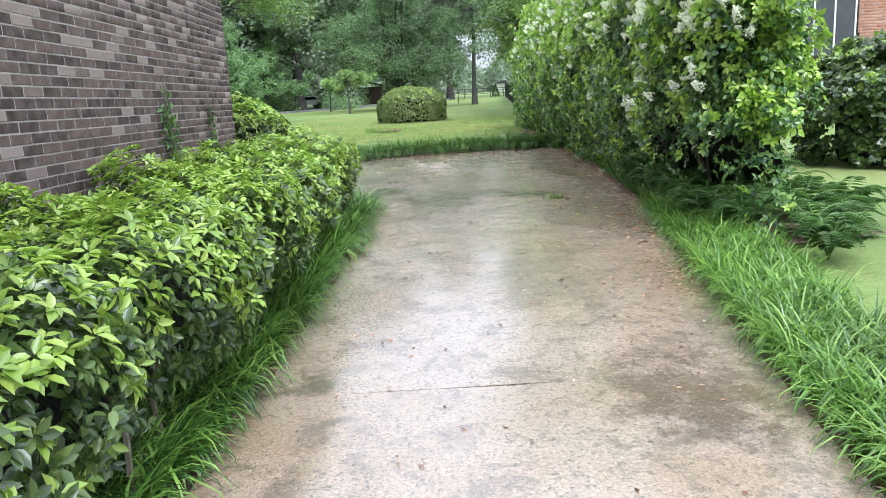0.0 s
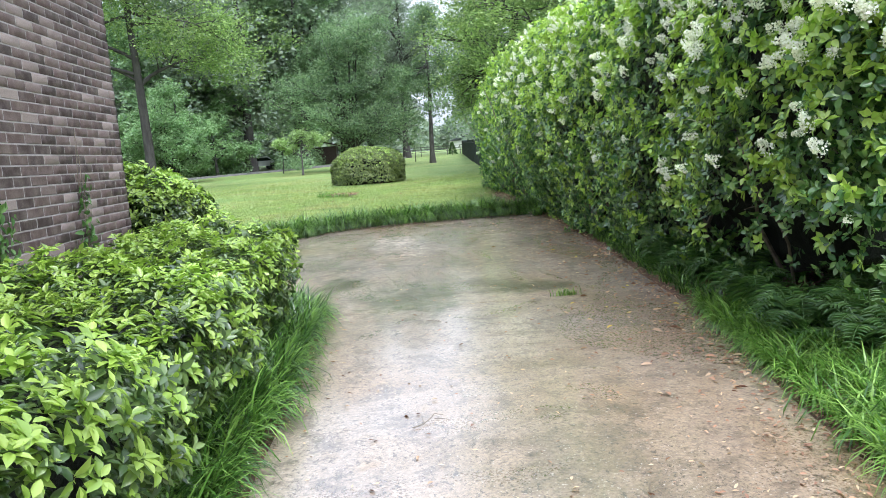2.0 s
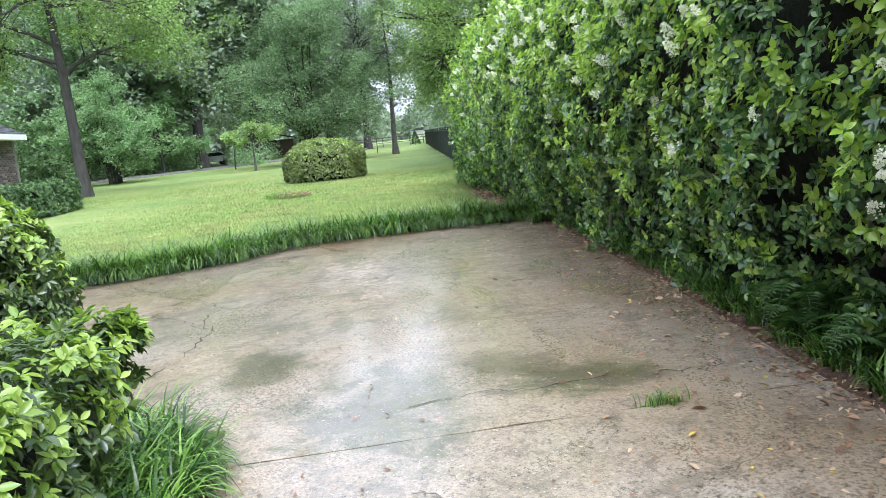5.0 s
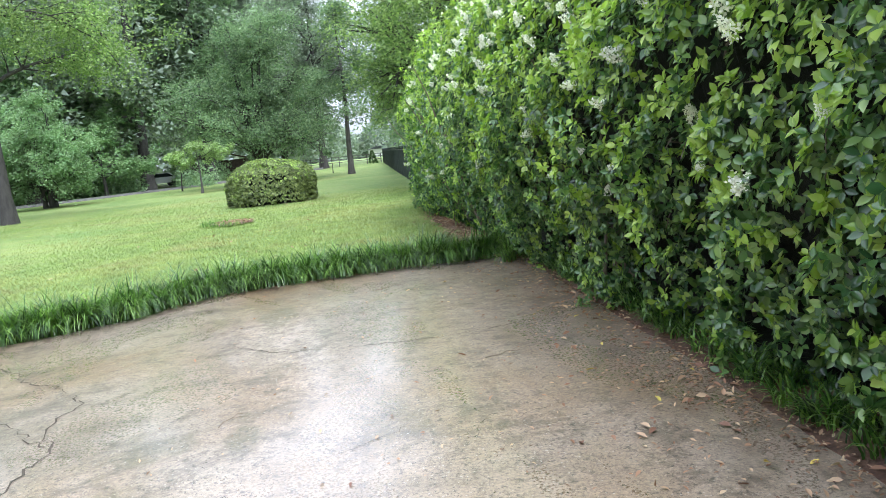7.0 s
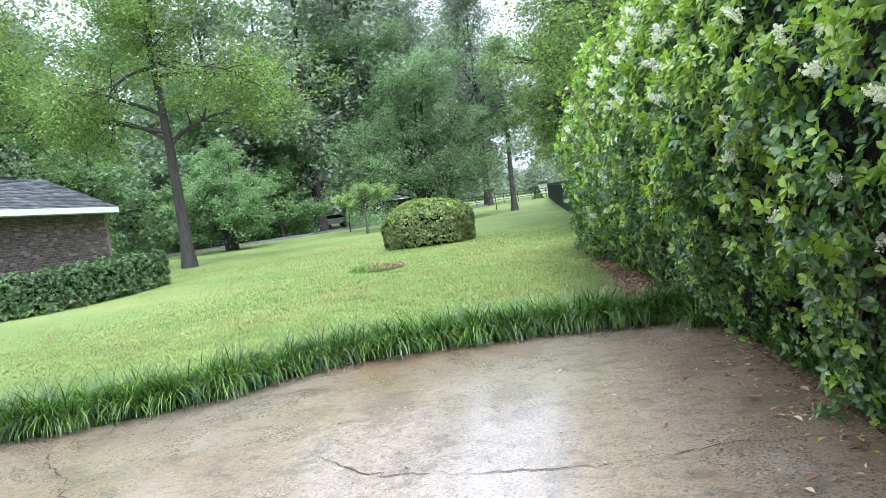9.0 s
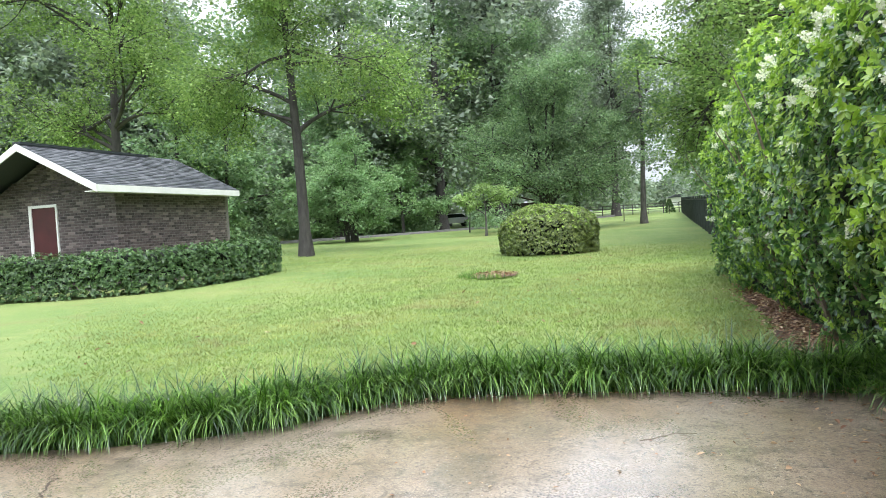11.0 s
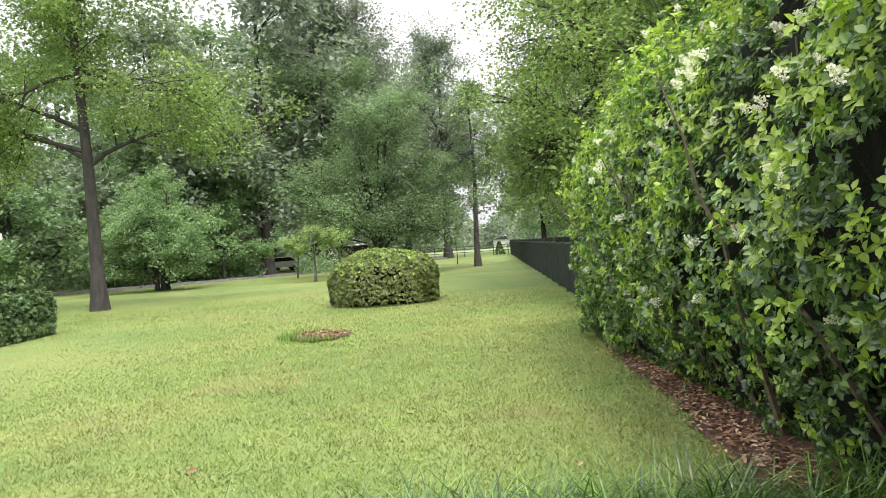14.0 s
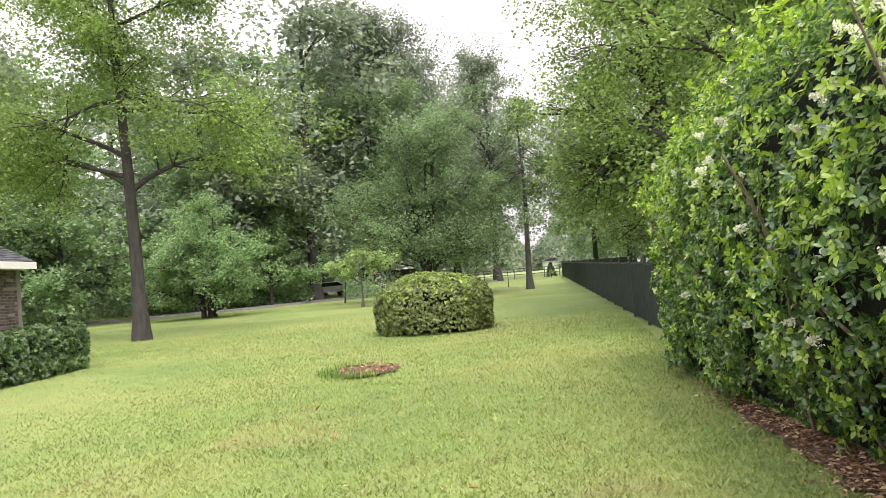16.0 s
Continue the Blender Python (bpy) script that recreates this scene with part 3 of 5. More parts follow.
def hedge_block(name, label, m, size, shoots, leaf, mats, seed, lumps=0.09, count=6, depth=0.22, tips=0.35, square=0.6, plan=1.0, shape=6, tuck=0.0, dome=0.0):
    """A clipped hedge or bush: stems, a core coloured as inner shade, leaves and young leaves at the shoot tips."""
    rng = np.random.default_rng(seed)
    h = thing(name, label, "hedge" if "hedge" in name else "bush")
    h.matrix_world = m
    r = square * min(size)
    q = depth + 0.06
    bm = bmesh.new()
    if plan > 1.0:
        q = q + 0.22 * min(size[0], size[1])
    box(bm, -size[0] + q, size[0] - q - 0.5 * tuck, -size[1] + q, size[1] - q, -0.3, 2 * size[2] - q, min(r * plan * 0.8, (min(size[0], size[1]) - q) * 0.9, size[2] - q * 0.6))
    if dome:
        for w in bm.verts:
            if w.co.z > size[2]:
                w.co.x, w.co.y = w.co.x * (1 - 0.3 * dome), w.co.y * (1 - 0.3 * dome)
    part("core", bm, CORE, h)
    P, N = shell(shoots, size, rng, r, plan)
    P[:, 0] -= tuck * np.maximum(0, 0.72 - P[:, 2]) * (P[:, 0] > 0)
    high = P[:, 2] / (2 * size[2])
    P[:, :2] *= (1 - dome * np.maximum(0, high - 0.4) ** 2 - 0.35 * dome * np.maximum(0, 0.3 - high) ** 2)[:, None]
    N[:, 2] += dome * 0.8 * np.maximum(0, high - 0.4)
    N = unit(N)
    keep = P[:, 2] > (0.05 if not tuck else np.where(P[:, 0] > 0, rng.uniform(0.22, 0.48, len(P)), 0.05))
    P, N = P[keep], N[keep]
    inner = rng.uniform(0, 1, len(P)) ** 1.7 * depth
    P = P + N * (bumps(P, 1.6, lumps) + bumps(P[:, [1, 2, 0]], 5.0, lumps * 0.35) - inner)[:, None]
    P[:, 2] = np.maximum(P[:, 2], 0.03)
    N = unit(N + rng.normal(0, 0.45, N.shape) + np.array([0, 0, 0.35]))
    # light new leaves gather upwards, which also paints a lit top and shaded foot
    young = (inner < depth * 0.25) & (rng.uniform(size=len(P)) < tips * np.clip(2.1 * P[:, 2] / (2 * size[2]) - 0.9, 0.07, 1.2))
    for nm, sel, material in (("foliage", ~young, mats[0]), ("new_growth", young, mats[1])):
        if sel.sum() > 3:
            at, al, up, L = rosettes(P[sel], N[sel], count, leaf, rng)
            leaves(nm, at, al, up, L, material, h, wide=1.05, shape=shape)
    v, f = [], []
    for _ in range(14):
        x, y = rng.uniform(-0.7, 0.7) * size[0], rng.uniform(-0.85, 0.85) * size[1]
        tube(v, f, [(x, y, -0.06), (x + rng.normal(0, 0.08), y + rng.normal(0, 0.08), size[2] * 0.6), (x + rng.normal(0, 0.2), y + rng.normal(0, 0.2), size[2] * 1.5)], (0.018, 0.013, 0.006), 5)
    tagged(mesh_ob("stem_tangle", v, f, TWIG, h), kind="stuff")
    return h


# the clipped hedge along the house, in runs that grow into each other
hedge_block("clipped_hedge", "clipped waist-high azalea hedge with lime-green new leaves beside brick wall", pose(-1.80, 3.55, 0.0), (0.80, 6.25, 0.52),
            14500, 0.063, (HEDGE_LEAF, HEDGE_TIP), 21, 0.115, 7, 0.24, 0.78, 0.55, 1.0, 6, 0.48)
hedge_block("corner_bush", "rounded azalea bush with fresh leaves at the house corner", pose(-3.1, 11.7, gz(11.7)), (0.80, 0.8, 0.80), 3000, 0.075, (HEDGE_LEAF, HEDGE_TIP), 22, 0.08, 7, 0.2, 0.95, 0.85, 1.0, 6, 0.0, 0.4)


def tall_hedge():
    """The tall flowering privet hedge along the drive and the lawn."""
    rng = np.random.default_rng(31)
    h = thing("privet_hedge", "tall unclipped glossy privet hedge with cream flower clusters beside drive", "hedge")
    Y0, Y1 = 6.3, 28.0

    def face_x(y, z):
        base = np.interp(y, [6, 9, 13, 18, 22, 25, 28], [2.36, 2.40, 2.48, 2.50, 2.56, 2.78, 3.15])
        return base + np.interp(z, [0, 0.3, 0.8, 1.4, 2.2, 2.9, 3.6], [0.72, 0.60, 0.30, 0.05, 0.03, 0.16, 0.42]) * np.where(z < 1.4, np.interp(y, [22, 26], [1.0, 0.35]), 1.0)

    def top_z(y):
        return np.interp(y, [6, 7, 9, 14, 19, 23, 26, 28], [2.9, 3.3, 3.7, 3.95, 4.0, 3.9, 3.5, 2.7]) + slope(y)

    def surf(s, q):
        """s along the hedge 0..1, q over its cross-section: front 0..0.55, top to 0.8, back to 1."""
        y = Y0 + (Y1 - Y0) * s
        top = top_z(y)
        zf = np.clip(q / 0.55, 0, 1)
        z = np.where(q < 0.55, zf * (top - 0.35), np.where(q < 0.8, top - 0.35 + 0.35 * np.sin((q - 0.55) / 0.25 * np.pi), (1 - (q - 0.8) / 0.2) * (top - 0.35)))
        xf = face_x(y, z - slope(y))
        back = np.interp(y, [6, 7, 9, 12], [3.0, 3.25, 4.1, 4.8]) + 0.15 * np.sin(y)
        w = np.clip((q - 0.55) / 0.25, 0, 1)
        x = np.where(q < 0.55, xf, xf + (back - xf) * w)
        pinch = np.clip(np.minimum(s * 20.3 / 0.9, (1 - s) * 20.3 / 1.1), 0, 1)
        cx = np.interp(y, [6, 9], [3.05, 3.7])
        x = cx + (x - cx) * (0.3 + 0.7 * np.sqrt(1 - (1 - pinch) ** 2))
        return np.stack([x, y, np.maximum(z, 0.04 + slope(y))], 1)

    def normal(s, q):
        e = 0.002
        a = surf(np.clip(s + e, 0, 1), q) - surf(np.clip(s - e, 0, 1), q)
        b = surf(s, np.clip(q + e, 0, 1)) - surf(s, np.clip(q - e, 0, 1))
        n = unit(np.cross(b, a))
        p = surf(s, q)
        out = np.stack([p[:, 0] - np.interp(p[:, 1], [6, 9], [2.8, 3.75]), 0 * s, p[:, 2] - 1.8], 1)
        return n * np.sign((n * out).sum(1, keepdims=True) + 1e-9)

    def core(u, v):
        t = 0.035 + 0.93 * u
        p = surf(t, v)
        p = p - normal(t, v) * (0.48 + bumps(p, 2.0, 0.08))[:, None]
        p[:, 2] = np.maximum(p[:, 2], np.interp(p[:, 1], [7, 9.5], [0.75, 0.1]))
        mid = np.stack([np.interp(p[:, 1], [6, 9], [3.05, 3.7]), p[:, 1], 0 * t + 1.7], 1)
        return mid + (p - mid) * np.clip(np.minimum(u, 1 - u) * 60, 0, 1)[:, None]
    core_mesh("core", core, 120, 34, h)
    n = 34000
    s = np.where(rng.uniform(size=n) < 0.7, rng.uniform(0, 1, n), rng.uniform(0, 0.55, n))
    q = np.where(rng.uniform(size=n) < 0.8, rng.uniform(0.0, 0.56, n), np.where(s < 0.12, rng.uniform(0.55, 1.0, n), rng.uniform(0.55, 0.8, n)))
    end = rng.uniform(size=n) < 0.13
    s = np.where(end, rng.uniform(0, 0.16, n), s)
    q = np.where(end, rng.uniform(0.5, 1.0, n), q)
    endcap = rng.uniform(size=n) < 0.09
    s = np.where(endcap, np.where(rng.uniform(size=n) < 0.6, rng.uniform(0, 0.012, n), rng.uniform(0.988, 1, n)), s)
    P, N = surf(s, q), normal(s, q)
    mid = np.stack([np.where(s < 0.5, 3.05, 3.75), P[:, 1], np.where(s < 0.5, 1.7, 1.6)], 1)
    fill = np.sqrt(rng.uniform(0, 1, n))[:, None]
    P = np.where(endcap[:, None], mid + (P - mid) * fill, P)
    N = np.where(endcap[:, None], np.stack([np.zeros(n), np.where(s < 0.5, -1.0, 1.0), np.full(n, 0.2)], 1), N)
    low = P[:, 2] - slope(P[:, 1]) < np.interp(P[:, 1], [6, 8.5, 10.5], [1.0, 1.0, 0.6])
    thin = rng.uniform(size=n) < np.where(low, np.interp(P[:, 1], [8.5, 10, 14], [0.14, 0.55, 0.95]), 1.0)
    # gaps between the boughs, through which the shade-coloured core shows
    gap = bumps(P, 2.3, 1.0) + 0.5 * bumps(P[:, [2, 0, 1]], 4.7, 1.0) < np.interp(P[:, 1], [14, 17], [-0.45, -0.95])
    thin &= ~gap | (rng.uniform(size=n) < 0.3)
    P, N = P[thin], N[thin]
    n = len(P)
    inner = rng.uniform(0, 1, n) ** 1.5 * 0.5
    P = P + N * (bumps(P, 1.1, 0.15) + bumps(P[:, [1, 2, 0]], 3.1, 0.10) - inner + 0.08)[:, None]
    N = unit(N + rng.normal(0, 0.5, N.shape) + np.array([0, 0, 0.3]))
    height = P[:, 2] - slope(P[:, 1])
    # new growth thickens with height; its lighter green also stands for the lit top
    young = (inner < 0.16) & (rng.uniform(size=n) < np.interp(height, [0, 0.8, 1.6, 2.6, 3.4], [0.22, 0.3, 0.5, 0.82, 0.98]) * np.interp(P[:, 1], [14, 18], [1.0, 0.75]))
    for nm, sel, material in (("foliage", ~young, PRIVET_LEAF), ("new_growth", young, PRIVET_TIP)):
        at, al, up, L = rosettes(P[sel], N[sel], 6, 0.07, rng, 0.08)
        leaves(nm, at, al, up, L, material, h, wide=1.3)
    # bare inner branches
    v, f = [], []
    for _ in range(60):
        y = rng.uniform(8.2, 26)
        x0, g = rng.uniform(3.2, 4.2), gz(y)
        e = (x0 - rng.uniform(0.3, 1.1), y + rng.normal(0, 0.7), g + rng.uniform(0.8, 3.0))
        p = curve_pts((x0, y, g - 0.05), e, 0.15, 7, rng, 0.05)
        tube(v, f, p, np.linspace(rng.uniform(0.015, 0.035), 0.006, 7), 5)
    for _ in range(45):
        y = rng.uniform(6.8, 22)
        z = gz(y) + rng.uniform(0.5, 2.2)
        x = float(face_x(np.array([y]), np.array([z]))[0])
        p = curve_pts((x + 0.5, y, z), (x + rng.uniform(-0.05, 0.15), y - rng.uniform(0.2, 0.9), z + rng.uniform(-0.25, 0.25)), 0.08, 6, rng, 0.02)
        tube(v, f, p, np.linspace(0.009, 0.003, 6), 4)
    tagged(mesh_ob("branch_tangle", v, f, TWIG, h), kind="stuff")
    # cream flower clusters
    kinds = []
    for k in range(4):
        m = 130
        t = rng.uniform(0, 1, m)
        r = (1 - t) * 0.045 + 0.008
        a = rng.uniform(0, 6.28, m)
        at = np.stack([r * np.cos(a), r * np.sin(a), 0.13 * t], 1) + rng.normal(0, 0.006, (m, 3))
        d = unit(rng.normal(size=(m, 3)) + np.array([0, 0, 0.4]))
        ob = leaves("blossom", at, d, unit(rng.normal(size=(m, 3))), rng.uniform(0.014, 0.026, m), PETAL, h, "cream-white flower cluster", 1.3, 4)
        kinds.append(ob)
    total = 520
    s = np.concatenate([rng.beta(0.8, 2.6, 470), rng.uniform(0, 1, total - 470)])
    q = np.concatenate([rng.uniform(0.18, 0.54, 130), rng.uniform(0.36, 0.66, total - 130)])
    rng.shuffle(q)
    P, N = surf(s, q), normal(s, q)
    P = P + N * (bumps(P, 1.1, 0.15) + bumps(P[:, [1, 2, 0]], 3.1, 0.10) + 0.09)[:, None]
    for k in range(total):
        src = kinds[k % 4]
        ob = src if k < 4 else new("blossom", src.data)
        ob.parent = h
        tagged(ob, "cream-white flower cluster")
        d = Vector(unit(N[k] + np.array([0, 0, 0.5]) + rng.normal(0, 0.4, 3)))
        sc = rng.uniform(0.4, 0.95)
        ob.matrix_local = Matrix.LocRotScale(Vector(P[k]), d.to_track_quat("Z", "Y"), (sc, sc, sc))


tall_hedge()


# ---------------------------------------------------------------- strap-leaved borders
def blades(name, base, out, length, width, material, label, lean=0.7, seed=1, segs=4, parent=None, kind="stuff"):
    """Arching strap leaves: base points and the direction each one leans to."""
    rng = np.random.default_rng(seed)
    n = len(base)
    L = length * rng.uniform(0.6, 1.15, n)
    out = unit(out)
    side = unit(np.cross(out, np.array([0, 0, 1.0])))
    bend = lean * rng.uniform(0.45, 1.35, n)
    v = np.zeros((n, segs + 1, 2, 3))
    for k in range(segs + 1):
        t = k / segs
        ang = bend * t * 1.9
        r = L * (1 - np.cos(ang)) / np.maximum(bend * 1.9, 1e-3)
        z = L * np.sin(ang) / np.maximum(bend * 1.9, 1e-3)
        p = base + out * r[:, None] + np.array([0, 0, 1.0]) * z[:, None]
        w = width * (1 - t ** 2 * 0.95)
        v[:, k, 0], v[:, k, 1] = p - side * w / 2, p + side * w / 2
    v[:, :, :, 2] = np.maximum(v[:, :, :, 2], base[:, None, None, 2] + 0.02 * np.arange(segs + 1)[None, :, None] / segs)
    i = (np.arange(n) * (segs + 1) * 2)[:, None] + np.arange(segs) * 2
    f = np.stack([i, i + 1, i + 3, i + 2], -1).reshape(-1, 4)
    return tagged(raw(name, v.reshape(-1, 3), f, material, parent), label, "border grass", kind=kind)


def border(name, path, width, tufts, per, length, material, label, seed, lean=0.75, broad=0.015, front=0.9):
    """Tufts in a band along a line of (x, y) points, on its left-hand side."""
    rng = np.random.default_rng(seed)
    path = np.array(path, float)
    seg = np.linalg.norm(np.diff(path, axis=0), axis=1)
    s = np.concatenate([[0], np.cumsum(seg)])
    u = rng.uniform(0, s[-1], tufts)
    k = np.clip(np.searchsorted(s, u) - 1, 0, len(seg) - 1)
    d = unit(np.diff(path, axis=0))[k]
    nrm = np.stack([-d[:, 1], d[:, 0]], 1)
    across = rng.uniform(0.05, width, tufts)
    c = path[k] + d * (u - s[k])[:, None] + nrm * across[:, None]
    a = rng.uniform(0, 6.28, (tufts, per))
    dirs = np.stack([np.cos(a), np.sin(a)], -1) * 0.8
    dirs = dirs - nrm[:, None] * np.clip(1 - across / (0.45 * width), 0, 1)[:, None, None] * front + rng.normal(0, 0.15, (tufts, per, 2))
    base = np.repeat(c[:, None], per, 1) + rng.normal(0, 0.022, (tufts, per, 2))
    z = slope(base[..., 1]) - 0.02
    B = np.concatenate([base, z[..., None]], -1).reshape(-1, 3)
    O = np.concatenate([dirs, np.zeros((tufts, per, 1))], -1).reshape(-1, 3)
    sizes = length * np.repeat(rng.uniform(0.8, 1.15, tufts), per)
    return blades(name, B, O, sizes, broad, material, label, lean, seed + 1)


left_line = [(along_edge(EDGE_L, y) - 0.02, y) for y in np.linspace(-1.0, 9.8, 24)] + [(-1.3, 10.35), (-2.3, 10.9)]
right_line = [(along_edge(EDGE_R, y) + 0.03, y) for y in np.linspace(8.6, -1.0, 20)]
right_far = [(along_edge(EDGE_R, y) + 0.05, y) for y in np.linspace(17.2, 8.6, 12)]
far_line = [(3.0, 17.68)] + [(x, y + 0.02) for x, y in EDGE_FAR]
border("border_grass", left_line, 0.74, 1700, 12, 0.46, BORDER, "dark green strap-leaved border grass between hedge and drive", 41, 1.5, 0.016)
border("border_grass", far_line[::-1], 0.56, 2000, 16, 0.60, BORDER, "dark green strap-leaved border grass along the lawn edge", 42, 1.4, 0.014, 1.6)
border("border_grass", right_line, 0.72, 1400, 14, 0.40, BORDER_LIGHT, "bright green strap-leaved border grass beside the drive", 43, 1.6, 0.013)
border("border_grass", right_far, 0.30, 330, 10, 0.30, BORDER, "sparse dark border grass under the privet hedge", 44, 1.1)


def scatter_leaves(name, P, size, material, label, category, seed, flat=0.35):
    rng = np.random.default_rng(seed)
    n = len(P)
    d = rng.normal(size=(n, 3)) * np.array([1, 1, flat * 0.5])
    up = np.array([0, 0, 1.0]) + rng.normal(0, flat, (n, 3))
    ob = leaves(name, P, d, up, size * rng.uniform(0.5, 1.3, n), material, None, label, 0.9)
    return tagged(ob, label, category, kind="stuff")


def litter():
    rng = np.random.default_rng(51)
    pts = []
    for k in range(2600):
        y = rng.uniform(5.0, 17.6)
        x = along_edge(EDGE_R, y) + rng.normal(-0.02, 0.09) - (rng.exponential(0.4) if k % 2 == 0 else 0)
        pts.append((x, y, gz(y) + 0.012))
    for k in range(420):
        y = rng.uniform(0.5, 9.8)
        pts.append((along_edge(EDGE_L, y) + rng.normal(-0.02, 0.03) + (rng.exponential(0.1) if k % 6 == 0 else 0), y, gz(y) + 0.012))
    for k in range(420):
        e = rng.uniform(0, 4.6)
        x = 3.0 - e
        y = float(np.interp(x, [q[0] for q in EDGE_FAR[::-1]], [q[1] for q in EDGE_FAR[::-1]])) + rng.normal(-0.02, 0.04)
        pts.append((x, y, gz(y) + 0.012))
    for k in range(520):
        y = rng.uniform(1.5, 17)
        x = rng.uniform(along_edge(EDGE_L, min(y, 9)), along_edge(EDGE_R, y))
        pts.append((x, y, gz(y) + 0.008))
    scatter_leaves("leaf_litter", np.array(pts), 0.036, DRY_LEAF, "fallen brown leaves strewn along the wet drive", "leaf litter", 52)
    pts = []
    for k in range(330):
        y = rng.uniform(6.5, 17.3)
        pts.append((along_edge(EDGE_R, y) + 0.05 - rng.exponential(0.33), y, gz(y) + 0.014))
    scatter_leaves("leaf_litter", np.array(pts), 0.068, DRY_LEAF, "larger tan and reddish leaves fallen beside the hedge", "leaf litter", 54)
    pts = []
    for k in range(26):
        y = rng.uniform(7.5, 14.5)
        pts.append((along_edge(EDGE_R, y) - rng.uniform(0.1, 1.1), y, gz(y) + 0.014))
    scatter_leaves("leaf_litter", np.array(pts), 0.06, YELLOW_LEAF, "scattered yellow leaves on the wet concrete", "leaf litter", 56)
    line = [(2.62, 18.1), (2.78, 20), (2.95, 22.3), (3.05, 24), (3.3, 26), (3.6, 28.2)]
    bm = bmesh.new()
    rows = []
    for y in np.linspace(17.9, 28.5, 44):
        x = float(np.interp(y, [q[1] for q in line], [q[0] for q in line])) - 0.1 + rng.normal(0, 0.05)
        rows.append((bm.verts.new((x, y, gz(y) - 0.01)), bm.verts.new((x + 0.5, y, gz(y) + 0.03)), bm.verts.new((x + 1.8, y, gz(y) + 0.03))))
    for a, b in zip(rows, rows[1:]):
        bm.faces.new((a[0], a[1], b[1], b[0]))
        bm.faces.new((a[1], a[2], b[2], b[1]))
    tagged(part("mulch_bed", bm, MULCH), "strip of brown mulch under the hedge", "mulch bed", kind="structure")
    bm = bmesh.new()
    rows = []
    for y in np.linspace(-2, 17.3, 60):
        x = along_edge(EDGE_R, y) - 0.02
        rows.append((bm.verts.new((x, y, gz(y) - 0.012)), bm.verts.new((x + 0.25, y, gz(y) + 0.02)), bm.verts.new((x + (2.0 if y > 6.4 else 0.7), y, gz(y) + 0.02))))
    for a, b in zip(rows, rows[1:]):
        bm.faces.new((a[0], a[1], b[1], b[0]))
        bm.faces.new((a[1], a[2], b[2], b[1]))
    tagged(part("mulch_bed", bm, MULCH), "dark soil bed beside the drive", "soil bed", kind="structure")
    bm = bmesh.new()
    rows = []
    for y in np.linspace(-2, 10.2, 40):
        x = along_edge(EDGE_L, y) + 0.02
        rows.append((bm.verts.new((x, y, gz(y) - 0.012)), bm.verts.new((x - 0.2, y, gz(y) + 0.015)), bm.verts.new((-2.79, y, gz(y) + 0.015))))
    for a, b in zip(rows, rows[1:]):
        bm.faces.new((a[1], a[0], b[0], b[1]))
        bm.faces.new((a[2], a[1], b[1], b[2]))
    tagged(part("mulch_bed", bm, MULCH), "dark soil bed along the house wall", "soil bed", kind="structure")
    pts = []
    for k in range(4200):
        y = rng.uniform(17.6, 28.4)
        x = float(np.interp(y, [q[1] for q in line], [q[0] for q in line])) + rng.normal(0.12, 0.17)
        pts.append((x, y, gz(y) + 0.03))
    scatter_leaves("leaf_litter", np.array(pts), 0.06, DRY_LEAF, "reddish brown fallen leaves at the hedge foot", "leaf litter", 53)


litter()


def twigs():
    rng = np.random.default_rng(55)
    for x, y, L, a in ((0.95, 16.4, 0.42, 0.4), (0.75, 15.2, 0.2, 1.9), (-0.1, 6.6, 0.25, 0.7), (0.9, 5.4, 0.3, 1.3), (0.3, 9.0, 0.22, 2.6), (1.5, 13.2, 0.3, 0.2), (-0.4, 12.6, 0.25, 1.0)):
        v, f = [], []
        d = np.array([math.cos(a), math.sin(a), 0])
        p0 = np.array([x, y, gz(y) + 0.008])
        tube(v, f, curve_pts(p0, p0 + d * L, 0.01, 6, rng, 0.008), np.linspace(0.004, 0.002, 6), 5)
        for s in (0.4, 0.7):
            e = np.array([-d[1], d[0], 0.1]) * L * 0.3 * (1 if s < 0.5 else -1)
            tube(v, f, curve_pts(p0 + d * L * s, p0 + d * L * (s + 0.2) + e, 0.005, 4, rng, 0.004), np.linspace(0.0025, 0.001, 4), 4)
        tagged(mesh_ob("twig", v, f, TWIG), "thin fallen twig lying on the concrete", "twig")


twigs()


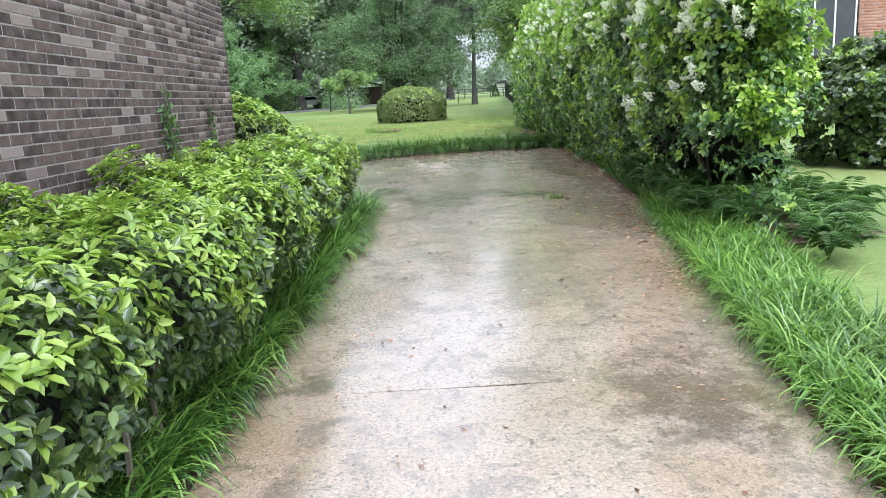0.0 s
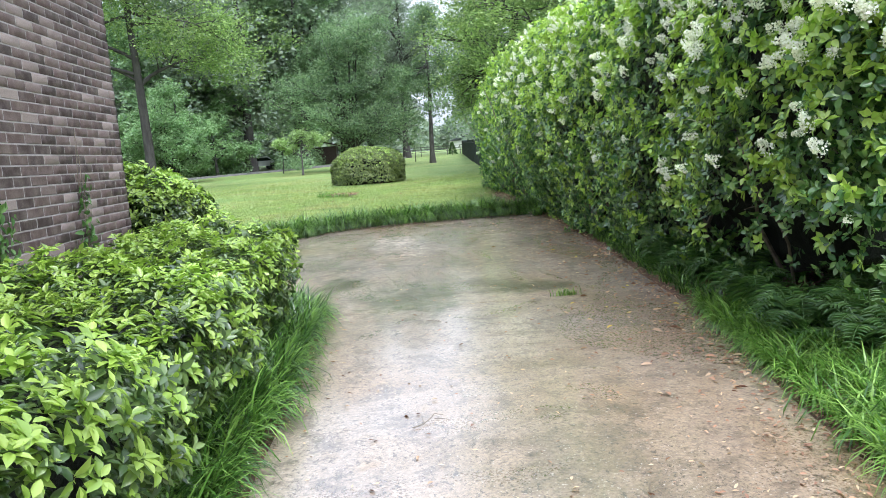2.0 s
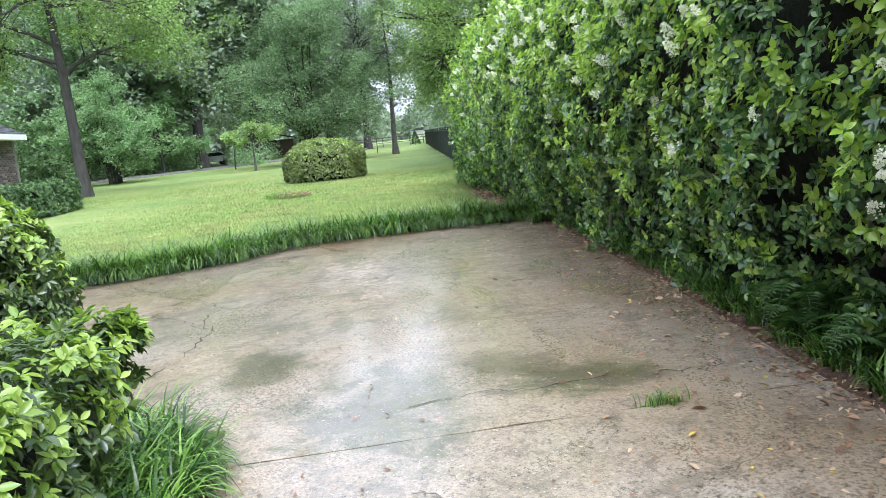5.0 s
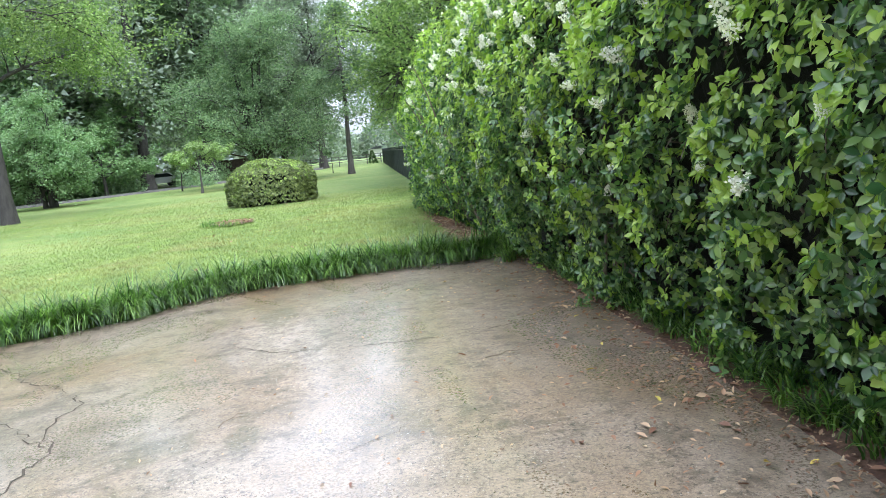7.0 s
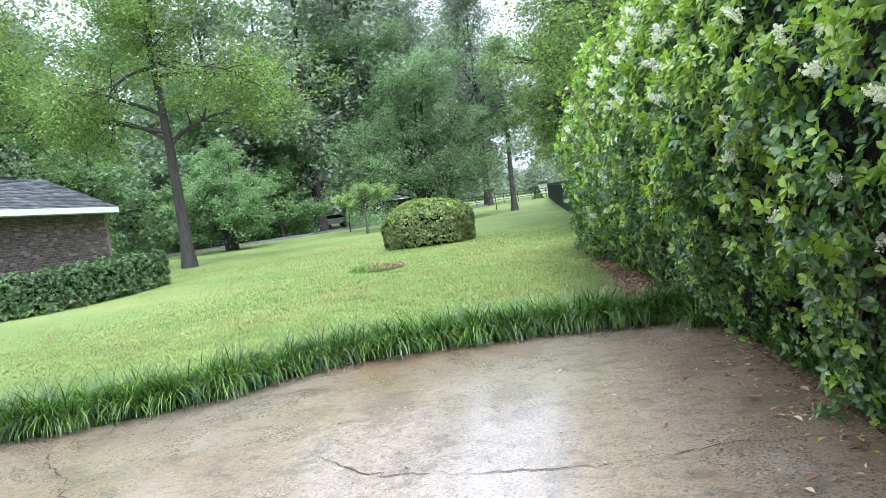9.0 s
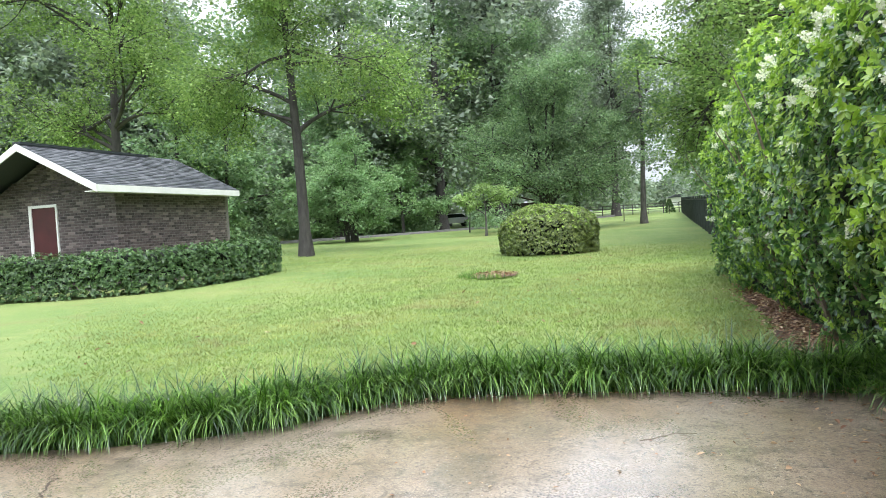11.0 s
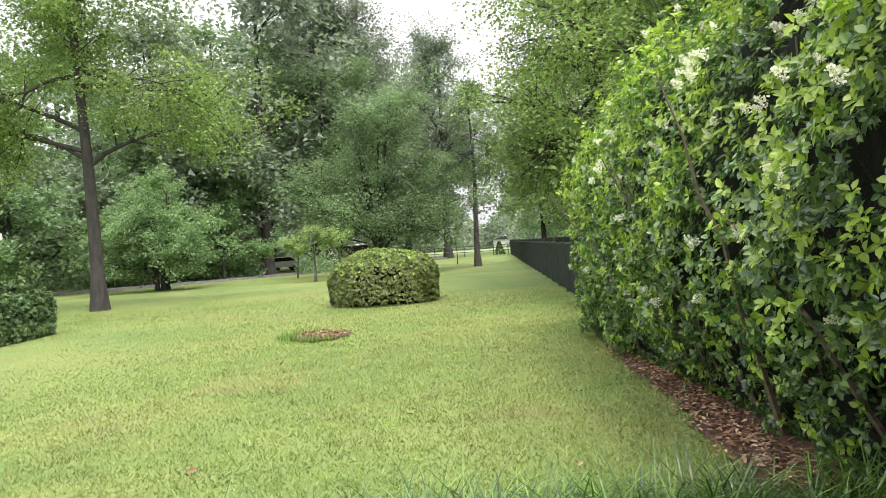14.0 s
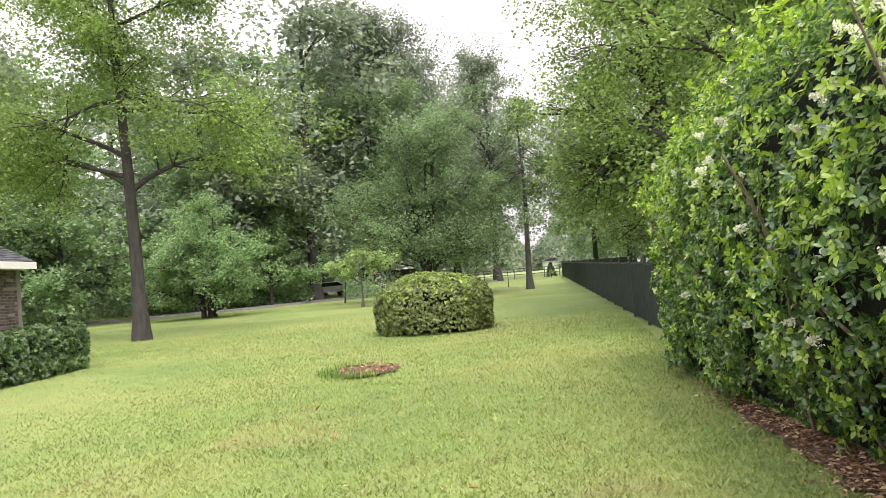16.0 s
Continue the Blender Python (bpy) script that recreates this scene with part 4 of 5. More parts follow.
def ferns():
    rng = np.random.default_rng(61)
    for x, y, r in ((2.95, 7.0, 0.55), (3.5, 6.5, 0.65), (4.05, 7.2, 0.6), (3.2, 5.8, 0.45), (3.9, 8.3, 0.6), (2.75, 8.2, 0.4), (2.85, 10.4, 0.35), (2.7, 7.4, 0.45), (3.0, 8.9, 0.5), (3.35, 7.7, 0.55), (3.55, 9.2, 0.6), (3.0, 9.7, 0.45), (4.3, 9.4, 0.6), (3.7, 7.3, 0.5)):
        h = thing("fern", "shaded dark green fern at the hedge foot", "fern", (x, y, gz(y)), "ferns under the hedge")
        for k in range(22):
            at, al, up, L = [], [], [], []
            a = rng.uniform(0, 6.28)
            d = np.array([math.cos(a), math.sin(a), 0.0])
            rise, w = rng.uniform(0.3, 0.75), r * rng.uniform(0.6, 1.1)
            side = np.array([-d[1], d[0], 0])
            for s in np.linspace(0.15, 1, 15):
                p = d * w * s + np.array([0, 0, rise * (1.6 * s - 1.25 * s * s) + 0.05])
                for sg in (-1, 1):
                    at.append(p)
                    al.append(side * sg + 0.4 * d)
                    up.append((0, 0, 1.0))
                    L.append(0.15 * (1.1 - s) + 0.03)
            frond = leaves("frond", np.array(at), np.array(al), np.array(up), np.array(L), FERN_LEAF, h, wide=0.5)
            v = [tuple(c.co) for c in frond.data.vertices]
            f = [tuple(p.vertices) for p in frond.data.polygons]
            tube(v, f, [np.array((0, 0, -0.02))] + at[::2], np.linspace(0.006, 0.002, 16), 4)
            frond.data.clear_geometry()
            frond.data.from_pydata(v, [], f)


ferns()


def vines():
    rng = np.random.default_rng(63)
    for y, z1, spread, n in ((7.55, 1.72, 0.16, 190), (9.0, 1.62, 0.15, 90)):
        h = thing("climbing_vine", "small green vine climbing the brick wall", "vine", (-2.775, y, 0.6), "vines on the brick wall")
        v, f = [], []
        for k in range(4):
            pts = [(0.012, rng.normal(0, 0.05) * j / 6, (z1 + rng.uniform(0.0, 0.45) - 0.6) * j / 6) for j in range(7)]
            tube(v, f, pts, np.linspace(0.006, 0.002, 7), 4)
        mesh_ob("stem", v, f, TWIG, h)
        z = rng.beta(1.2, 1.5, n) * (z1 - 0.6) + 0.05
        P = np.stack([rng.uniform(0.01, 0.07, n), rng.normal(0, 1, n) * spread * (1.1 - z / (z1 - 0.3)), z], 1)
        leaves("foliage", P, rng.normal(size=(n, 3)) * np.array([0.4, 1, 0.8]) - np.array([0, 0, 0.5]), np.array([1.0, 0, 0.4]) + rng.normal(0, 0.3, (n, 3)), rng.uniform(0.05, 0.1, n), FERN_LEAF, h, wide=1.1)
    v, f = [], []
    tube(v, f, [(-2.775, 5.7, 1.62), (-2.76, 5.72, 1.5), (-2.75, 5.85, 1.35), (-2.74, 6.1, 1.1), (-2.73, 6.35, 0.95)], (0.004, 0.004, 0.004, 0.004, 0.003), 5)
    tagged(mesh_ob("dry_tendril", v, f, TWIG), "pale dry vine tendril hanging on the brick wall", "vine")


vines()


# ---------------------------------------------------------------- lawn blades
def lawn_blades():
    rng = np.random.default_rng(71)
    n = 330000
    y = 16.0 + 36 * rng.uniform(0, 1, n) ** 1.8
    left, right = -2.5 - (y - 14) * 0.85, np.interp(y, [17.5, 20, 24, 28, 34, 52], [2.65, 2.8, 3.05, 3.5, 4.2, 5.6])
    x = left + (right - left) * rng.uniform(0, 1, n) ** 0.85
    edge = np.interp(x, [q[0] for q in EDGE_FAR[::-1]], [q[1] for q in EDGE_FAR[::-1]])
    ok = (y > edge + 0.42) & (rng.uniform(size=n) < np.interp(y, [16, 40, 52], [1.0, 0.9, 0.1])) & (rng.uniform(size=n) < np.clip((x - left) / 2.0, 0.05, 1))
    x, y = x[ok], y[ok]
    n = len(x)
    P = np.stack([x, y, slope(y) - 0.04], 1)
    a = rng.uniform(0, 6.28, n)
    d = np.stack([np.cos(a), np.sin(a), rng.uniform(0.5, 2.2, n)], 1)
    L = rng.uniform(0.03, 0.068, n) * np.interp(y, [18, 30], [0.8, 1.0])
    ob = leaves("grass", P, d, rng.normal(size=(n, 3)), L, BLADE, None, "", 0.42, 3)
    tagged(ob, "short mown grass blades of the lawn", "grass", kind="stuff")
    # weeds and clover tufts that stand out
    n = 260
    y = rng.uniform(18.5, 40, n)
    x = rng.uniform(-9, 2.6, n)
    pts = np.repeat(np.stack([x, y, slope(y) - 0.03], 1), 9, 0) + rng.normal(0, 0.05, (n * 9, 3)) * np.array([1, 1, 0])
    dd = rng.normal(size=(n * 9, 3)) * np.array([1, 1, 0.3]) + np.array([0, 0, 0.5])
    ob = leaves("lawn_weeds", pts, dd, rng.normal(0, 0.3, (n * 9, 3)) + np.array([0, 0, 1]), rng.uniform(0.03, 0.07, n * 9), BLADE, None, "", 0.7)
    tagged(ob, "low leafy weeds growing in the lawn", "weeds", kind="stuff")
    n = 80
    y = rng.uniform(18.3, 36, n)
    P = np.stack([rng.uniform(-8, 2.5, n), y, slope(y) + 0.01], 1)
    scatter_leaves("leaf_litter", P, 0.09, DRY_LEAF, "single brown leaves fallen on the lawn", "leaf litter", 72, 0.6)


lawn_blades()


def bare_patch():
    rng = np.random.default_rng(73)
    bm = bmesh.new()
    c = bm.verts.new((0, 0, 0.03))
    ring = []
    for k in range(28):
        a = 2 * math.pi * k / 28
        r = 1 + rng.normal(0, 0.09)
        ring.append(bm.verts.new((0.62 * r * math.cos(a), 0.85 * r * math.sin(a), -0.005)))
    for k in range(28):
        bm.faces.new((c, ring[k], ring[(k + 1) % 28]))
    t = tagged(part("mulch_ring", bm, MULCH), "oval patch of reddish mulch and leaves in the lawn", "mulch patch")
    t.matrix_world = pose(-2.0, 29.3, gz(29.3) - 0.01)
    n = 420
    a, r = rng.uniform(0, 6.28, n), np.sqrt(rng.uniform(0, 1, n))
    P = np.stack([-2.0 + 0.62 * r * np.cos(a), 29.3 + 0.85 * r * np.sin(a), np.full(n, gz(29.3) + 0.03)], 1)
    scatter_leaves("leaf_litter", P, 0.07, DRY_LEAF, "reddish dry leaves on the mulch patch", "leaf litter", 74)
    n = 420
    a = rng.uniform(1.9, 5.2, n)
    P = np.stack([-2.0 + 0.72 * np.cos(a) + rng.normal(0, 0.09, n), 29.3 + 0.95 * np.sin(a) + rng.normal(0, 0.09, n), np.full(n, gz(29.3) - 0.02)], 1)
    blades("border_grass", P, rng.normal(size=(n, 3)) * np.array([1, 1, 0]), np.full(n, 0.17), 0.012, BORDER_LIGHT, "taller grass tufts round the mulch patch", 0.5, 75, 3)


bare_patch()

hedge_block("round_bush", "large rounded olive-green bush standing on the lawn", pose(-1.15, 37.2, gz(37.2) - 0.03), (1.74, 1.5, 0.86), 11000, 0.066, (BOX_LEAF, SAP_LEAF), 81, 0.05, 6, 0.16, 0.5, 0.80, 2.1, 3, 0.0, 0.75)


def shed_hedge():
    """The clipped hedge that bends round the shed's corner."""
    rng = np.random.default_rng(83)
    h = thing("clipped_hedge", "dark green clipped hedge in front of the brick shed", "hedge")
    line = np.array([(-22.0, 26.6), (-17.5, 27.1), (-13.8, 27.5), (-12.0, 27.9), (-11.0, 29.0), (-10.55, 30.8), (-10.5, 32.6), (-10.6, 34.4)])
    for _ in range(3):
        a, b = line[:-1] * 0.75 + line[1:] * 0.25, line[:-1] * 0.25 + line[1:] * 0.75
        line = np.concatenate([line[:1], np.stack([a, b], 1).reshape(-1, 2), line[-1:]])
    seg = np.linalg.norm(np.diff(line, axis=0), axis=1)
    cum = np.concatenate([[0], np.cumsum(seg)])

    def surf(s, q, inset=0.0):
        s = s * cum[-1]
        k = np.clip(np.searchsorted(cum, s) - 1, 0, len(seg) - 1)
        d = np.diff(line, axis=0)[k] / seg[k][:, None]
        c = line[k] + d * (s - cum[k])[:, None]
        n2 = np.stack([d[:, 1], -d[:, 0]], 1)
        a = (q - 0.5) * np.pi * 1.06
        cs, sn = np.cos(a), np.sin(a)
        w, hh = 0.62 - inset, 1.22 - inset
        endr = np.sqrt(np.clip(1 - np.clip((s - (cum[-1] - 0.6)) / 0.6, 0, 1) ** 2, 0.05, 1))
        px = np.sign(sn) * np.abs(sn) ** 0.55 * w * endr
        pz = np.abs(cs) ** 0.4 * hh * (0.75 + 0.25 * endr)
        p = np.concatenate([c - n2 * px[:, None] * -1, (slope(c[:, 1]) + np.where(pz < 0.3, pz - (0.2 if inset else 0.0), pz))[:, None]], 1)
        nn = np.concatenate([n2 * (np.sign(px) * np.abs(sn) ** 2)[:, None], (np.abs(cs) ** 1.2)[:, None]], 1)
        return p, unit(nn + 1e-6)
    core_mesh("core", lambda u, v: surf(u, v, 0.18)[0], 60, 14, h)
    n = 9500
    s, w = rng.uniform(0.15, 1, n), rng.uniform(-1, 1, n)
    q = 0.5 + 0.5 * np.sign(w) * np.abs(w) ** 0.6
    flank = rng.uniform(size=n) < 0.5
    q = np.where(flank, 0.5 + np.sign(w) * np.arccos((rng.uniform(0.02, 1.1, n) / 1.22) ** 2.5) / (1.06 * np.pi), q)
    P, N = surf(s, q)
    inner = rng.uniform(0, 0.16, n)
    P = P + N * (bumps(P, 1.5, 0.03) - inner)[:, None]
    N = unit(N + rng.normal(0, 0.5, N.shape) + np.array([0, 0, 0.3]))
    at, al, up, L = rosettes(P, N, 5, 0.085, rng)
    leaves("foliage", at, al, up, L, SHED_HEDGE, h, wide=1.0, shape=3)


shed_hedge()


# ---------------------------------------------------------------- brick shed
def shed():
    h = thing("brick_shed", "small dark brick shed with grey gable roof and red door", "shed", (-12.95, 29.6, 0, 0, 0, -4.5))
    D, W, ZT, ZA = 5.45, 4.46, 3.31, 4.43
    side = box_part("wall", (-0.2, 0, 0, D, 0.2, ZT), MORTAR_SHED, h, bevel=0)
    brick_field(side, D, 0.3, ZT, BRICK_SHED)
    front = box_part("wall", (-0.2, 0, 0.2, W, 0.2, ZT), MORTAR_SHED, h, bevel=0)
    front.matrix_local = pose(0, 0, 0, 0, 0, 180) @ pose(0, 0, 0, 0, 0, 90)
    front.matrix_local = Matrix(((0, -1, 0, 0), (-1, 0, 0, 0), (0, 0, 1, 0), (0, 0, 0, 1)))
    front.data.flip_normals()
    brick_field(front, W, 0.3, ZA, BRICK_SHED, None, (2.05, 3.17, 0.2, 3.0), lambda y: ZT + (ZA - ZT) * (1 - abs(y - W / 2) / (W / 2)) + 0.02)
    bm = bmesh.new()
    tri = [bm.verts.new((x, y, z)) for y in (0.02, 0.2) for x, z in ((0, ZT), (-W, ZT), (-W / 2, ZA))]
    bm.faces.new(tri[:3])
    bm.faces.new(tri[3:][::-1])
    for a, b in ((0, 1), (1, 2), (2, 0)):
        bm.faces.new((tri[b], tri[a], tri[a + 3], tri[b + 3]))
    part("gable", bm, MORTAR_SHED, h)
    back = box_part("wall", (-W, 0, D - 0.01, D + 0.15, 0.2, ZT), MORTAR_SHED, h, bevel=0)
    box_part("wall", (-W - 0.15, -W, 0, D, 0.2, ZT), MORTAR_SHED, h, bevel=0)
    door = box_part("door", (-3.06, -2.16, -0.02, 0.03, 0.5, 2.90), RED_PAINT, h, "dark red painted door")
    for x0, x1, z0, z1 in ((-3.17, -3.06, 0.5, 2.98), (-2.16, -2.10, 0.5, 2.98), (-3.06, -2.16, 2.90, 2.98)):
        box_part("frame", (x0, x1, -0.05, 0.03, z0, z1), WHITE_PAINT, door)
    # roof: two slopes of shingles with white boards
    ov, gy0, gy1 = 0.42, -1.15, D + 0.25
    run = W / 2 + ov
    tan = (ZA - ZT) / (W / 2)
    ze, zr = ZT + 0.26 - ov * tan, ZA + 0.26
    for sgn in (1, -1):
        bm = bmesh.new()
        ex, rx = -W / 2 + sgn * run, -W / 2
        pts = [(ex, gy0, ze), (ex, gy1, ze), (rx, gy1, zr), (rx, gy0, zr)]
        top = [bm.verts.new(p) for p in pts]
        low = [bm.verts.new((p[0], p[1], p[2] - 0.06)) for p in pts]
        bm.faces.new(top if sgn > 0 else top[::-1])
        bm.faces.new(low[::-1] if sgn > 0 else low)
        for k in range(4):
            q = (k + 1) % 4
            bm.faces.new((top[k], top[q], low[q], low[k]))
        bmesh.ops.recalc_face_normals(bm, faces=bm.faces)
        roof = part("roof_slope", bm, SHINGLE, h)
        rng = np.random.default_rng(91)
        v, f = [], []
        L = math.hypot(run, zr - ze)
        ux, uz = (rx - ex) / L, (zr - ze) / L
        nx, nz = (uz * (1 if sgn > 0 else -1), abs(ux))
        step = 0.14
        for r in range(int(L / step)):
            a0, a1 = r * step - 0.02, r * step + step + 0.01
            y = gy0 - rng.uniform(0, 0.3)
            while y < gy1:
                w = rng.uniform(0.22, 0.38)
                b0, b1 = max(y, gy0), min(y + w - 0.008, gy1)
                if b1 > b0 + 0.02:
                    o, t0 = len(v), 0.012 + rng.uniform(0, 0.012)
                    for aa, yy, hh in ((a0, b0, t0), (a0, b1, t0), (a1, b1, 0.003), (a1, b0, 0.003), (a0, b0, 0.0), (a0, b1, 0.0)):
                        v.append((ex + ux * aa + nx * hh, yy, ze + uz * aa + nz * hh))
                    f += [(o, o + 1, o + 2, o + 3), (o + 4, o + 5, o + 1, o)]
                y += w
        sh = mesh_ob("shingles", v, f, SHINGLE, roof)
        tagged(sh, kind="stuff")
        box_part("fascia", ((ex - 0.0, ex + 0.03) if sgn > 0 else (ex - 0.03, ex)) + (gy0, gy1, ze - 0.20, ze - 0.005), WHITE_PAINT, h, "white painted fascia board")
        bm = bmesh.new()
        for yy in (gy0 - 0.02,):
            c = [(ex + 0.03 * sgn, yy, ze - 0.21), (rx, yy, zr - 0.21), (rx, yy, zr - 0.008), (ex + 0.03 * sgn, yy, ze - 0.008)]
            a = [bm.verts.new(p) for p in c]
            b = [bm.verts.new((p[0], p[1] + 0.04, p[2])) for p in c]
            bm.faces.new(a)
            bm.faces.new(b[::-1])
            for k in range(4):
                q = (k + 1) % 4
                bm.faces.new((a[q], a[k], b[k], b[q]))
        bmesh.ops.recalc_face_normals(bm, faces=bm.faces)
        part("bargeboard", bm, WHITE_PAINT, h, "white painted bargeboard")
        box_part("soffit", (min(ex, ex - sgn * ov), max(ex, ex - sgn * ov), gy0 + 0.03, gy1 - 0.03, ze - 0.19, ze - 0.16), WHITE_PAINT, h)
    box_part("ridge_cap", (-W / 2 - 0.14, -W / 2 + 0.14, gy0, gy1 - 1.6, zr - 0.03, zr + 0.05), BLACK_METAL, h, "dark ridge vent")


shed()


# ---------------------------------------------------------------- fence
def fence():
    h = thing("black_fence", "long low black slatted fence along the lawn", "fence", (0, 0, 0))
    a, b = np.array([3.75, 26.0]), np.array([9.5, 98.0])
    L = float(np.linalg.norm(b - a))
    n = 27
    step = L / n
    yaw = math.degrees(math.atan2(b[1] - a[1], b[0] - a[0]))
    v, f = [], []
    for k in range(69):
        x, d = k * step / 68, 0.012 if k % 2 else -0.012
        v += [(x, d, 0.05), (x, d, 1.52)]
        if k:
            f.append((2 * k - 2, 2 * k, 2 * k + 1, 2 * k - 1))
    panel = mesh_ob("panel", v, f, BLACK_METAL, h)
    rail = box_part("rail", (0, step, -0.02, 0.02, 1.5, 1.56), BLACK_METAL, h)
    bm = bmesh.new()
    bmesh.ops.create_cone(bm, cap_ends=True, segments=10, radius1=0.04, radius2=0.04, depth=1.75, matrix=Matrix.Translation((0, 0, 0.78)))
    bmesh.ops.create_uvsphere(bm, u_segments=8, v_segments=5, radius=0.05, matrix=Matrix.Translation((0, 0, 1.66)))
    post = part("post", bm, BLACK_METAL, h)
    for k in range(n + 3):
        if k <= n:
            p, w = a + (b - a) * k / n, yaw
        else:
            p, w = b + np.array([1.0, 0.25]) * step * (k - n), 14
        m = pose(p[0], p[1], gz(p[1]), 0, 0, w if k != n else 14)
        for src in (panel, rail, post):
            ob = src if k == 0 else new(src.name.split(".")[0], src.data)
            ob.parent = h
            ob.matrix_local = m


fence()


# ---------------------------------------------------------------- trees
def sway(n, amount, rng):
    """A smooth sideways drift along n points that starts from nothing."""
    t = np.linspace(0, 1, n)[:, None]
    return amount * sum(rng.normal(0, 1 / k, 3) * np.sin(2.4 * k * t + rng.uniform(0, 6.28)) * t for k in (1, 2, 3))


def bough(st, e, lift, n, wob, rng):
    """An arching bough that leaves its parent upwards and levels out at the tip."""
    t = np.linspace(0, 1, n)[:, None]
    d = float(np.linalg.norm(e - st))
    mid = st + (e - st) * 0.5 + np.array([0, 0, lift * d])
    return (1 - t) ** 2 * st + 2 * t * (1 - t) * mid + t ** 2 * e + sway(n, wob * d, rng)


def limb_tree(seed, height, trunk_r, fork, blobs, n_leaves, leaf, clumps, wander=0.25, stems=1, droop=0.25, sides=8, fine=True, tight=0.085):
    """Verts and faces of trunk and limbs, and leaf points. blobs: crown parts (x, y, z, rx, ry, rz)."""
    rng = np.random.default_rng(seed)
    v, f, heads, tails, wts = [], [], [], [], []
    for s in range(stems):
        off = np.array([0, 0, 0.0]) if stems == 1 else np.array([rng.normal(0, 0.25), rng.normal(0, 0.25), 0])
        leanto = np.array([rng.normal(0, 0.02), rng.normal(0, 0.02)]) * height if stems == 1 else rng.normal(0, 0.14, 2) * height
        zs = np.linspace(-0.1, height * 0.92, 14)
        t = np.maximum(zs, 0.0) / height
        drift = sway(14, wander * 0.6, rng)
        trunk = np.stack([off[0] + leanto[0] * t ** 1.3 + drift[:, 0], off[1] + leanto[1] * t ** 1.3 + drift[:, 1], zs], 1)
        rad = trunk_r * (1 - 0.86 * np.clip(t, 0, 1)) * (1 + 0.5 * np.exp(-np.maximum(zs, 0) / 0.35))
        tube(v, f, trunk, rad, sides)
        for k in range(max(len(blobs), clumps // (12 * stems))):
            bx, by, bz, rx, ry, rz = blobs[(k + s) % len(blobs)]
            d = unit(rng.normal(size=3))
            e = np.array([bx, by, bz]) + d * np.array([rx, ry, rz]) * rng.uniform(0.35, 0.95)
            zt = np.clip(e[2] - rng.uniform(0.3, 0.85) * math.hypot(e[0], e[1]) - 0.03 * height, fork * height * rng.uniform(1.0, 1.8), 0.88 * height)
            st = np.array([np.interp(zt, zs, trunk[:, i]) for i in range(3)])
            r0 = np.interp(zt, zs, rad) * rng.uniform(0.45, 0.7)
            lp = bough(st, e, rng.uniform(-0.04, 0.2), 9, 0.13 * (0.5 + wander), rng)
            reach = float(np.linalg.norm(e - st))
            tube(v, f, lp, np.linspace(r0, max(0.014, r0 * 0.2), 9), 6)
            for j in range(8):
                i0 = int(rng.integers(3, 9))
                go = unit(unit(lp[min(i0 + 1, 8)] - lp[i0 - 1]) + rng.normal(0, 0.8, 3) * np.array([1, 1, 0.8]))
                q = lp[i0] + go * np.clip(reach * rng.uniform(0.2, 0.45), 0.35 * rx, 1.0 * rx)
                sp = bough(lp[i0], q, rng.uniform(-0.05, 0.18), 6, 0.07, rng)
                if fine:
                    tube(v, f, sp, np.linspace(r0 * 0.3 + 0.008, 0.009, 6), 4)
                for _ in range(4):
                    i1 = int(rng.integers(2, 6))
                    w = sp[i1] + unit(go + rng.normal(0, 0.8, 3) * np.array([1, 1, 0.75])) * rx * rng.uniform(0.18, 0.42) - np.array([0, 0, droop * 0.15 * rx])
                    if fine:
                        tube(v, f, [sp[i1], (sp[i1] + w) / 2 + np.array([0, 0, 0.04 * rx]), w], (0.010, 0.007, 0.004), 3)
                    heads.append(sp[i1])
                    tails.append(w)
                    wts.append(rng.uniform(0.5, 1.3) * rx * rz)
    # short sprays out in the crown parts, so that the outline is full and uneven
    for k in range(clumps):
        bx, by, bz, rx, ry, rz = blobs[rng.integers(len(blobs))]
        d = unit(rng.normal(size=3)) * rng.uniform(0.4, 1.05)
        h0 = np.array([bx + d[0] * rx, by + d[1] * ry, bz + d[2] * rz])
        heads.append(h0)
        tails.append(h0 + unit(d + rng.normal(0, 0.5, 3)) * np.array([1, 1, 0.5]) * rx * rng.uniform(0.2, 0.4))
        wts.append(rng.uniform(0.5, 1.5) * rx * rz)
    heads, tails, wts = np.array(heads), np.array(tails), np.array(wts)
    size = np.mean([b[3] for b in blobs]) * tight
    idx = rng.choice(len(heads), n_leaves, p=wts / wts.sum())
    way = (tails - heads)[idx]
    spread = np.clip(rng.normal(size=(n_leaves, 3)), -1.8, 1.8) * np.array([size, size, size * 0.7])
    P = heads[idx] + way * rng.uniform(0.05, 1.15, (n_leaves, 1)) + spread
    P[:, 2] -= droop * size * (spread[:, 0] ** 2 + spread[:, 1] ** 2) / size ** 2 * 0.4
    A = unit(unit(way) * 0.6 + spread * np.array([1, 1, 0.4]) / size + rng.normal(0, 0.6, (n_leaves, 3)) - np.array([0, 0, droop]))
    U = rng.normal(0, 0.55, (n_leaves, 3)) + np.array([0, 0, 1.0])
    return v, f, P, A, U, leaf * rng.uniform(0.6, 1.3, n_leaves)


def tree(name, label, at, seed, height, trunk_r, fork, blobs, n_leaves, leaf, clumps, leafmat, bark=None, group="", **kw):
    h = thing(name, label, "tree", at, group)
    v, f, P, A, U, L = limb_tree(seed, height, trunk_r, fork, blobs, n_leaves, leaf, clumps, **kw)
    mesh_ob("trunk", v, f, bark or BARK, h, smooth=True)
    leaves("crown", P, A, U, L, leafmat, h, wide=1.15, shape=3)
    return h


